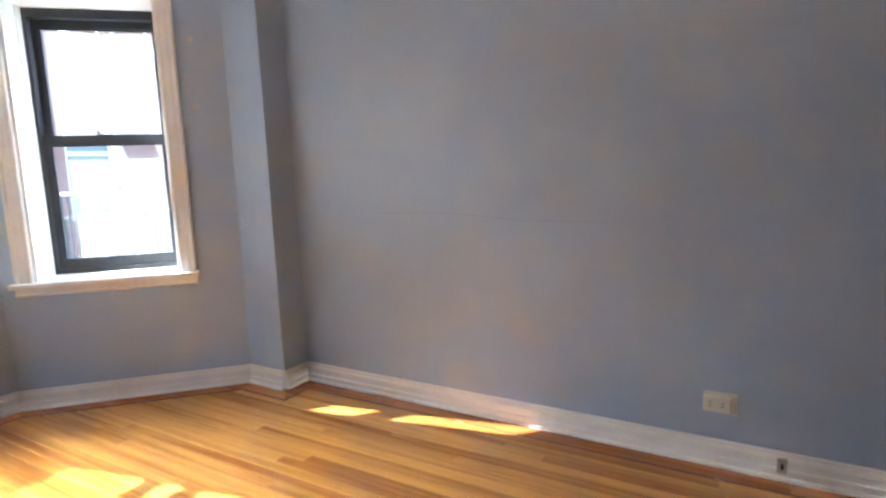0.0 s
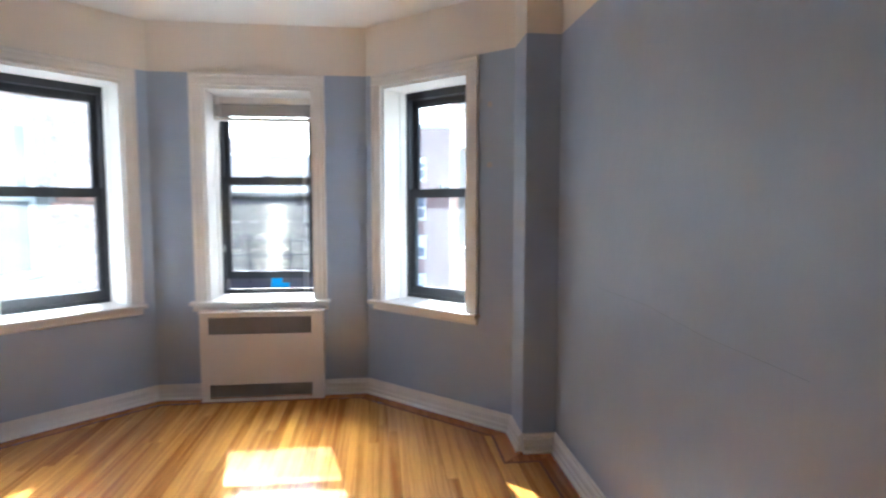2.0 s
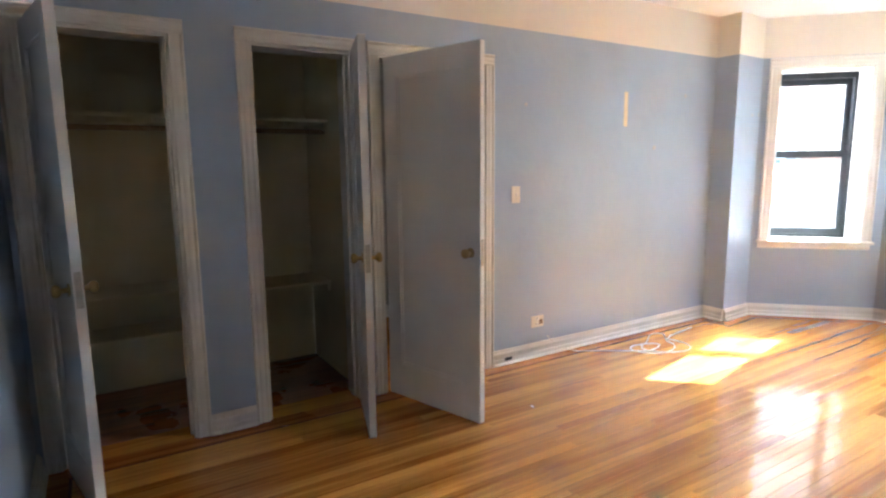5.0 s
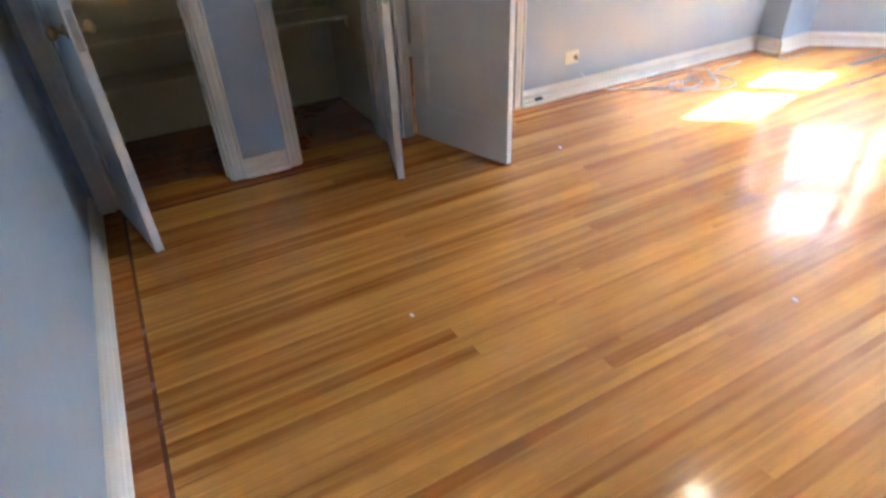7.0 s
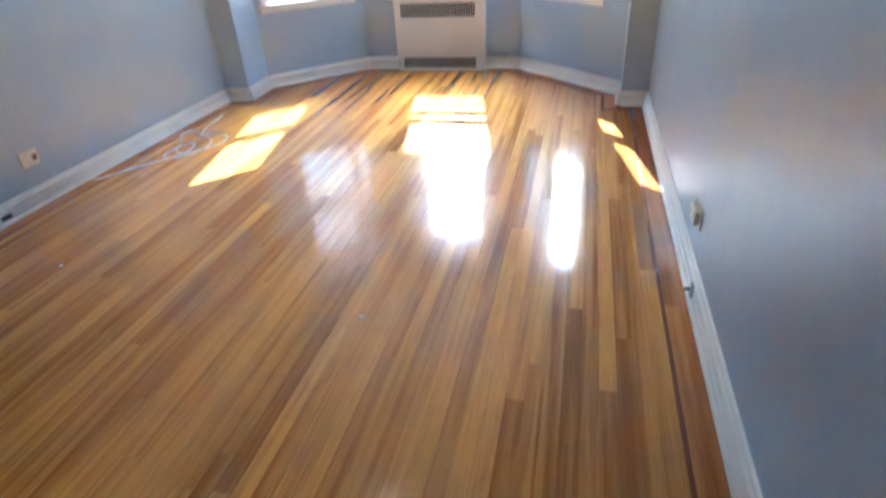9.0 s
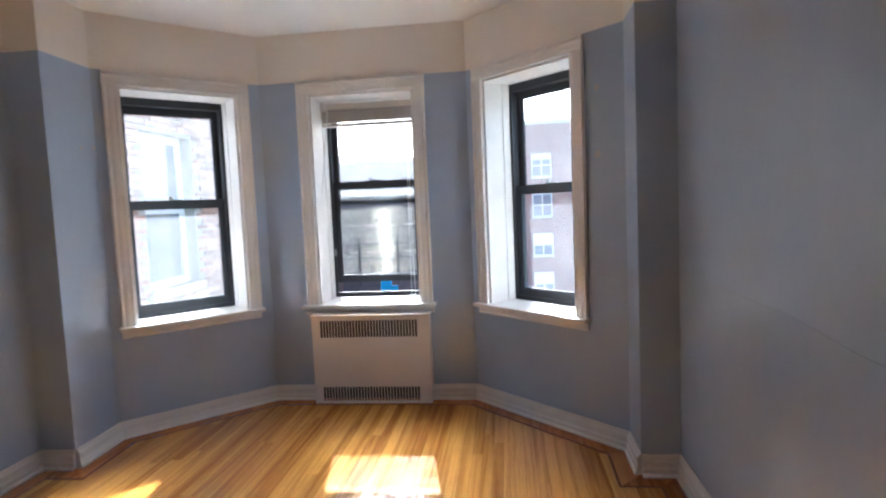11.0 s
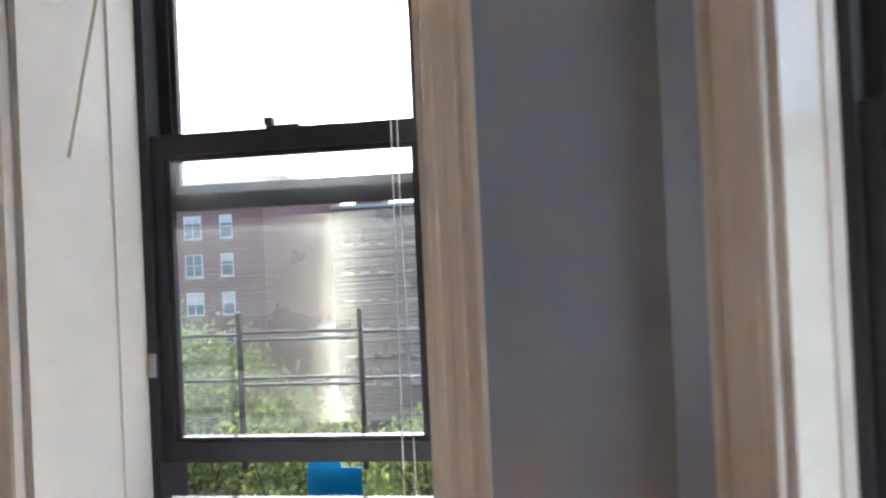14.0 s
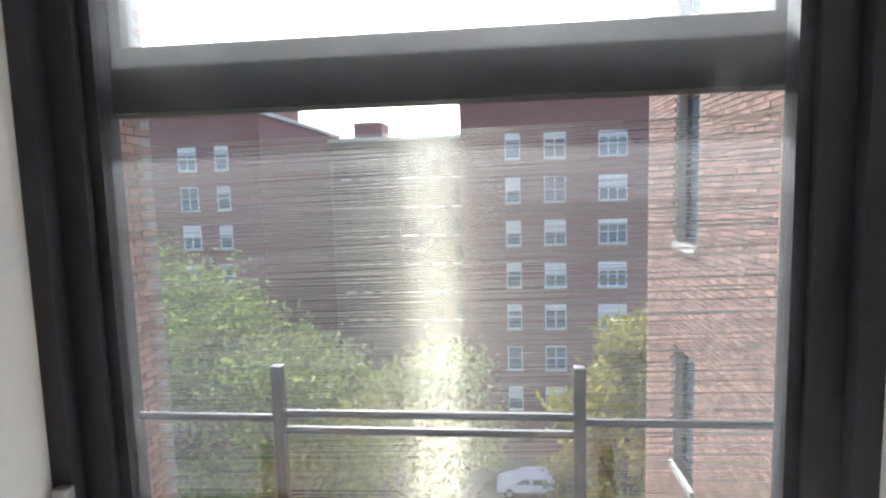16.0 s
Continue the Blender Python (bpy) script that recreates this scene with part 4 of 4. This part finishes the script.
bm = bmesh.new()
tube(bm, [(2.2, 8.32, 0.80), (4.4, 8.32, 0.78)], 0.018, 8)
part("handrail", bm, PALEIRON, esc, "pale painted handrail")
for i in range(25):
    y = 5.3 + i * 0.12
    part("baluster", box(2.163, 2.177, y, y + 0.014, 0.241, 1.095), DARKIRON, esc)
for i in range(19):
    x = 2.25 + i * 0.115
    part("baluster", box(x, x + 0.012, 8.313, 8.327, -0.25, 0.77), DARKIRON, esc)
for x in (2.72, 3.22):
    bm = bmesh.new()
    d = Vector((0, 1.6, 2.72))
    profile(bm, [(-0.02, -0.06), (0.02, -0.06), (0.02, 0.06), (-0.02, 0.06)], (x, 6.35, 1.0), Vector((x, 6.35, 1.0)) + d * 2.0, up=Vector((0, -0.86, 0.51)), out=Vector((1, 0, 0)))
    part("stair_stringer", bm, PALEIRON, esc, "pale painted stair stringer")
for i in range(22):
    y, z = 6.35 + (i + 0.5) * 0.145, 1.0 + (i + 0.5) * 0.247
    part("stair_tread", box(2.745, 3.195, y - 0.07, y + 0.07, z, z + 0.02), RUST, esc)
for x in (2.70, 3.24):
    bm = bmesh.new()
    tube(bm, [(x, 6.2, 1.75), (x, 8.9, 6.3)], 0.014, 6)
    part("stair_rail", bm, PALEIRON, esc)
for a, b in (((2.135, 5.68, 0.43), (2.135, 5.38, 0.755)), ((2.135, 5.67, 0.05), (2.135, 5.40, 0.38))):
    bm = bmesh.new()
    tube(bm, [a, b], 0.009, 8)
    part("brace", bm, PALEIRON, esc, "pale painted diagonal brace")
part("plate", box(2.135, 2.16, 7.2, 8.24, 0.945, 1.05, 0.004), DARKIRON, esc, "black steel plate below the handrail")
for y in (5.6, 7.6):
    bm = bmesh.new()
    tube(bm, [(2.2, y, 0.12), (3.5, y, -0.9)], 0.025, 8)
    part("bracket", bm, RUST, esc)
    part("hanger", box(3.2, 3.25, y, y + 0.05, GROUND, 0.11), RUST, esc)


def tree(x, y, top, radius, leaf, n, seed, label):
    """A tree with a tapered trunk, forked limbs and a crown of single leaves in loose clumps."""
    rnd = random.Random(seed)
    t = thing("tree", label, "tree", Matrix.Translation((x, y, GROUND)))
    hgt = top - GROUND
    bm = bmesh.new()
    tube(bm, [(0, 0, 0), (0.1, 0, hgt * 0.25), (0.25, 0.1, hgt * 0.5), (0.1, 0.1, hgt * 0.8)], [0.32, 0.26, 0.19, 0.07], 10)
    clumps = []
    for i in range(34):
        a = rnd.uniform(0, 6.28)
        rr = radius * math.sqrt(rnd.uniform(0.05, 1))
        zz = hgt * rnd.uniform(0.5, 0.97)
        rr *= 1.0 - 0.55 * ((zz / hgt - 0.5) / 0.47) ** 2
        c = Vector((rr * math.cos(a), rr * math.sin(a), zz))
        clumps.append(c)
        if i % 2 == 0:
            base = Vector((0.15, 0.05, hgt * rnd.uniform(0.32, 0.6)))
            tube(bm, [base, base.lerp(c, 0.5) + Vector((0, 0, 0.4)), c], [0.10, 0.06, 0.02], 6)
    part("trunk", bm, BARK, t, "dark bark trunk and limbs")
    vs, fs = [], []
    for i in range(n):
        c = rnd.choice(clumps)
        p = c + Vector((rnd.gauss(0, 1), rnd.gauss(0, 1), rnd.gauss(0, 0.7))) * radius * 0.17
        d = Vector((rnd.gauss(0, 1), rnd.gauss(0, 1), rnd.gauss(0, 1))).normalized()
        e = d.orthogonal().normalized()
        s = rnd.uniform(0.10, 0.22)
        k = len(vs)
        vs += [p - d * s, p + e * s * 0.5, p + d * s, p - e * s * 0.5]
        fs.append((k, k + 1, k + 2, k + 3))
    me = bpy.data.meshes.new("crown")
    me.from_pydata([tuple(v) for v in vs], [], fs)
    me.materials.append(leaf)
    cr = new("crown", me)
    cr.parent = t
    cr["kind"] = "stuff"


tree(-14.0, 27, -2.0, 5.0, LEAF, 9000, 1, "tall green leafy tree in the court")
tree(-8.6, 25, -4.2, 4.4, LEAF, 8000, 2, "green leafy tree in the court")
tree(-19.5, 32, -1.2, 5.0, LEAF, 7000, 3, "tall green leafy tree in the court")
tree(-4.0, 31, -6.5, 4.2, LEAF, 7000, 4, "green leafy tree in the court")
tree(3.9, 22.5, -3.0, 2.4, LEAFY, 6000, 5, "yellowing leafy tree beside the brick wing")
tree(5.4, 29, -7.5, 3.2, LEAF, 6000, 6, "green leafy tree in the court")
tree(4.6, 33, -12.0, 2.6, LEAFY, 4000, 7, "low yellowing tree by the drive")

# parked car
car = thing("car", "parked white hatchback on the drive", "car", Matrix.Translation((1.5, 40.6, GROUND + 0.02)))
bm = bmesh.new()
prof_ = [(-2.1, 0.35), (-2.15, 0.7), (-1.9, 0.92), (-1.1, 1.0), (-0.35, 1.42), (0.9, 1.46), (1.75, 1.15), (2.05, 0.95), (2.1, 0.4)]
l_ = [bm.verts.new((x, -0.86, z)) for x, z in prof_]
r_ = [bm.verts.new((x, 0.86, z)) for x, z in prof_]
for i in range(len(prof_)):
    j = (i + 1) % len(prof_)
    bm.faces.new((l_[i], l_[j], r_[j], r_[i]))
bm.faces.new(l_)
bm.faces.new(r_)
bmesh.ops.bevel(bm, geom=bm.edges[:], offset=0.06, segments=2, affect="EDGES")
part("body", bm, CARP, car)
for x0, x1 in ((-0.95, 0.05), (0.15, 1.15)):
    bm = bmesh.new()
    vv = [bm.verts.new(p) for p in ((x0, -0.872, 1.0), (x1, -0.872, 1.0), (x1 - 0.1, -0.866, 1.34), (x0 + (0.55 if x0 < 0 else 0.05), -0.866, 1.34))]
    vb = [bm.verts.new(v.co + Vector((0, 0.02, 0))) for v in vv]
    bm.faces.new(vv)
    bm.faces.new(vb)
    for i in range(4):
        bm.faces.new((vv[i], vv[(i + 1) % 4], vb[(i + 1) % 4], vb[i]))
    part("side_window", bm, DIMGLASS, car)
for x in (-1.35, 1.35):
    for y in (-0.80, 0.80):
        bm = bmesh.new()
        lathe(bm, [(0.2, -0.1), (0.31, -0.09), (0.33, 0), (0.31, 0.09), (0.2, 0.1)], 18, Matrix.Translation((x, y, 0.33)) @ Matrix.Rotation(math.pi / 2, 4, "X"))
        wh = part("wheel", bm, RUBBER, car)
        bm = bmesh.new()
        lathe(bm, [(0.01, -0.105), (0.2, -0.101), (0.2, 0.101), (0.01, 0.105)], 14, Matrix.Translation((x, y, 0.33)) @ Matrix.Rotation(math.pi / 2, 4, "X"))
        part("rim", bm, STEEL, wh)

# ---- bricks of the wing and of the window's outer jamb ----
def unit_brick(name, sx, sy, sz, material):
    bm = box(-sx / 2, sx / 2, -sy / 2, sy / 2, -sz / 2, sz / 2)
    me = bpy.data.meshes.new(name)
    bm.to_mesh(me)
    bm.free()
    me.materials.append(material)
    return me


BL, BH, BD, JO = 0.200, 0.058, 0.03, 0.012
brick_mesh = unit_brick("brick", BD, BL, BH, BRICKP)
rnd = random.Random(9)
vs, fs = [], []
count = 0
row = 0
z = -7.0
while z < WTOP:
    y = WN + (0.1 if row % 2 else 0.0)
    while y + BL < WF:
        cy, cz = y + BL / 2, z + BH / 2
        if not any(a - 0.08 < cy < b + 0.08 and z0 - 0.13 < cz < z1 + 0.04 for a, b, z0, z1 in WING_WIN):
            dx = rnd.uniform(-0.004, 0.004)
            if count < 290 and 9.3 < cy < 11.2 and -0.6 < cz < 2.4:
                ob = new("brick", brick_mesh)
                ob.location = (WX - 0.008 + dx, cy, cz)
                ob.parent = wing
                count += 1
            else:
                k = len(vs)
                x0, x1 = WX - 0.022 + dx, WX + 0.004
                for xx in (x0, x1):
                    vs += [(xx, cy - BL / 2, cz - BH / 2), (xx, cy + BL / 2, cz - BH / 2), (xx, cy + BL / 2, cz + BH / 2), (xx, cy - BL / 2, cz + BH / 2)]
                fs += [(k, k + 3, k + 2, k + 1), (k, k + 1, k + 5, k + 4), (k + 1, k + 2, k + 6, k + 5), (k + 2, k + 3, k + 7, k + 6), (k + 3, k, k + 4, k + 7)]
        y += BL + JO
    z += BH + JO
    row += 1
me = bpy.data.meshes.new("brickwork")
me.from_pydata(vs, [], fs)
me.materials.append(BRICKJ)
bw = new("brickwork", me)
bw.parent = wing
bw["kind"] = "stuff"
lbrick = unit_brick("brick", BD, BL, BH, BRICKP)
vs, fs = [], []
count = 0
row = 0
z = -6.0
while z < 5.5:
    y = 4.9 + (0.1 if row % 2 else 0.0)
    while y + BL <= 8.96:
        cy, cz = y + BL / 2, z + BH / 2
        if not any(a - 0.08 < cy < b + 0.08 and z0 - 0.13 < cz < z1 + 0.04 for a, b, z0, z1 in LWIN):
            dx = rnd.uniform(-0.004, 0.004)
            if count < 290 and cy > 7.6 and -1.2 < cz < 2.6:
                ob = new("brick", lbrick)
                ob.location = (LX + 0.006 + dx, cy, cz)
                ob.parent = lwing
                count += 1
            else:
                k = len(vs)
                for xx in (LX + 0.021 + dx, LX - 0.004):
                    vs += [(xx, cy - BL / 2, cz - BH / 2), (xx, cy + BL / 2, cz - BH / 2), (xx, cy + BL / 2, cz + BH / 2), (xx, cy - BL / 2, cz + BH / 2)]
                fs += [(k, k + 1, k + 2, k + 3), (k, k + 4, k + 5, k + 1), (k + 1, k + 5, k + 6, k + 2), (k + 2, k + 6, k + 7, k + 3), (k + 3, k + 7, k + 4, k)]
        y += BL + JO
    z += BH + JO
    row += 1
me = bpy.data.meshes.new("brickwork")
me.from_pydata(vs, [], fs)
me.materials.append(BRICKJ)
bw = new("brickwork", me)
bw.parent = lwing
bw["kind"] = "stuff"

# ---- floor strips ----
STRIP = 0.057
rnd = random.Random(21)


def bay_end(x):
    """Where the floor ends towards the bay at x."""
    if x < PL or x > PR:
        return PY + 0.02
    if x < CL[0]:
        return SL[1] + (CL[1] - SL[1]) * (x - SL[0]) / (CL[0] - SL[0]) + 0.02
    if x > CR[0]:
        return CR[1] + (SR[1] - CR[1]) * (x - CR[0]) / (SR[0] - CR[0]) + 0.02
    return 4.42


def strip_box(vs, fs, x0, x1, y0, y1, z0=-0.012, z1=0.0, tilt=0.0):
    k = len(vs)
    e = 0.0006
    vs += [(x0, y0, z0), (x1, y0, z0), (x1, y1, z0), (x0, y1, z0), (x0, y0, z1 - e), (x1, y0, z1 - e), (x1, y1, z1 - e), (x0, y1, z1 - e), (x0 + e, y0 + e, z1 - tilt), (x1 - e, y0 + e, z1 + tilt), (x1 - e, y1 - e, z1 + tilt), (x0 + e, y1 - e, z1 - tilt)]
    for a, b in ((0, 4), (4, 8)):
        for i in range(4):
            j = (i + 1) % 4
            fs.append((k + a + i, k + a + j, k + b + j, k + b + i))
    fs.append((k + 8, k + 9, k + 10, k + 11))


def joined(name, vs, fs, material, parent, label=""):
    me = bpy.data.meshes.new(name)
    me.from_pydata(vs, [], fs)
    me.materials.append(material)
    ob = new(name, me)
    ob.parent = parent
    ob["kind"] = "stuff"
    if label:
        ob["label"] = label
    return ob


X_IN, Y_IN = XR + 0.02, YB - 0.02
jv, jf = [], []
single = 0
x = XL - T
g = 0.0002
while x < X_IN - 0.01:
    x1 = min(x + STRIP, X_IN)
    y = Y_IN
    end = bay_end((x + x1) / 2)
    if x1 < XL + 0.01:
        end = DOOR[1]
    while y < end - 0.05:
        ln = rnd.uniform(1.1, 3.4)
        y1 = min(y + ln, end)
        if end - y1 < 0.2:
            y1 = end
        if single < 295 and -1.3 < y < 1.3 and x > -1.1:
            vs, fs = [], []
            strip_box(vs, fs, x + g - (x + x1) / 2, x1 - g - (x + x1) / 2, -(y1 - y) / 2 + g, (y1 - y) / 2 - g, tilt=rnd.gauss(0, 0.00016))
            me = bpy.data.meshes.new("plank")
            me.from_pydata(vs, [], fs)
            me.materials.append(WOODP)
            ob = new("plank", me)
            ob.location = ((x + x1) / 2, (y + y1) / 2, rnd.uniform(-0.0002, 0.0))
            ob.parent = floor
            single += 1
        else:
            strip_box(jv, jf, x + g, x1 - g, y + g, y1 - g, z1=rnd.uniform(-0.0002, 0.0), tilt=rnd.gauss(0, 0.00016))
        y = y1
    x = x1
joined("planks", jv, jf, WOODJ, floor)
# border board and dark inlay line that follow the walls
def inset(poly, d):
    """The outline moved inwards by d, its corners mitred."""
    n_, res_ = len(poly), []
    for i in range(n_):
        p, c, q = (Vector(poly[(i + k) % n_]) for k in (-1, 0, 1))
        e, f = (c - p).normalized(), (q - c).normalized()
        m = Vector((-e.y, e.x)) + Vector((-f.y, f.x))
        res_.append(c + m * (2 * d / m.length_squared))
    return res_


def ring(d0, d1, top, longest):
    """Boards along every wall between two distances from it."""
    vs, fs = [], []
    a_, b_ = inset(OUTLINE, d0), inset(OUTLINE, d1)
    for i in range(len(OUTLINE)):
        j = (i + 1) % len(OUTLINE)
        k = max(1, round((b_[j] - b_[i]).length / longest))
        for h in range(k):
            t0, t1 = h / k + (0.0002 if h else 0), (h + 1) / k - (0.0002 if h < k - 1 else 0)
            quad = [a_[i].lerp(a_[j], t0), a_[i].lerp(a_[j], t1), b_[i].lerp(b_[j], t1), b_[i].lerp(b_[j], t0)]
            n0 = len(vs)
            vs += [(p.x, p.y, -0.003) for p in quad] + [(p.x, p.y, top) for p in quad]
            fs += [(n0 + 4, n0 + 5, n0 + 6, n0 + 7)] + [(n0 + q, n0 + (q + 1) % 4, n0 + 4 + (q + 1) % 4, n0 + 4 + q) for q in range(4)]
    return vs, fs


joined("border_boards", *ring(0.0, 0.118, 0.0010, 1.3), WOODB, floor, "brown border boards along the walls")
joined("inlay", *ring(0.1184, 0.132, 0.0013, 9.0), INLAY, floor, "dark walnut inlay line")
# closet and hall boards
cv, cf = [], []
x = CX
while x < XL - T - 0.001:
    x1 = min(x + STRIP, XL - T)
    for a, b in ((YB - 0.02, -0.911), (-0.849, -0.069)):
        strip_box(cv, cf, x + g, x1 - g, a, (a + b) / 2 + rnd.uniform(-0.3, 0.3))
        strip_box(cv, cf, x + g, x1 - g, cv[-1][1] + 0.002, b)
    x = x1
joined("closet_boards", cv, cf, WOODC, floor, "dark red-brown closet floor boards")
hv, hf = [], []
x = -3.3
while x < XL - T - 0.001:
    x1 = min(x + STRIP, XL - T)
    strip_box(hv, hf, x + g, x1 - g, 0.0, 0.93)
    x = x1
joined("hall_boards", hv, hf, WOODJ, floor)
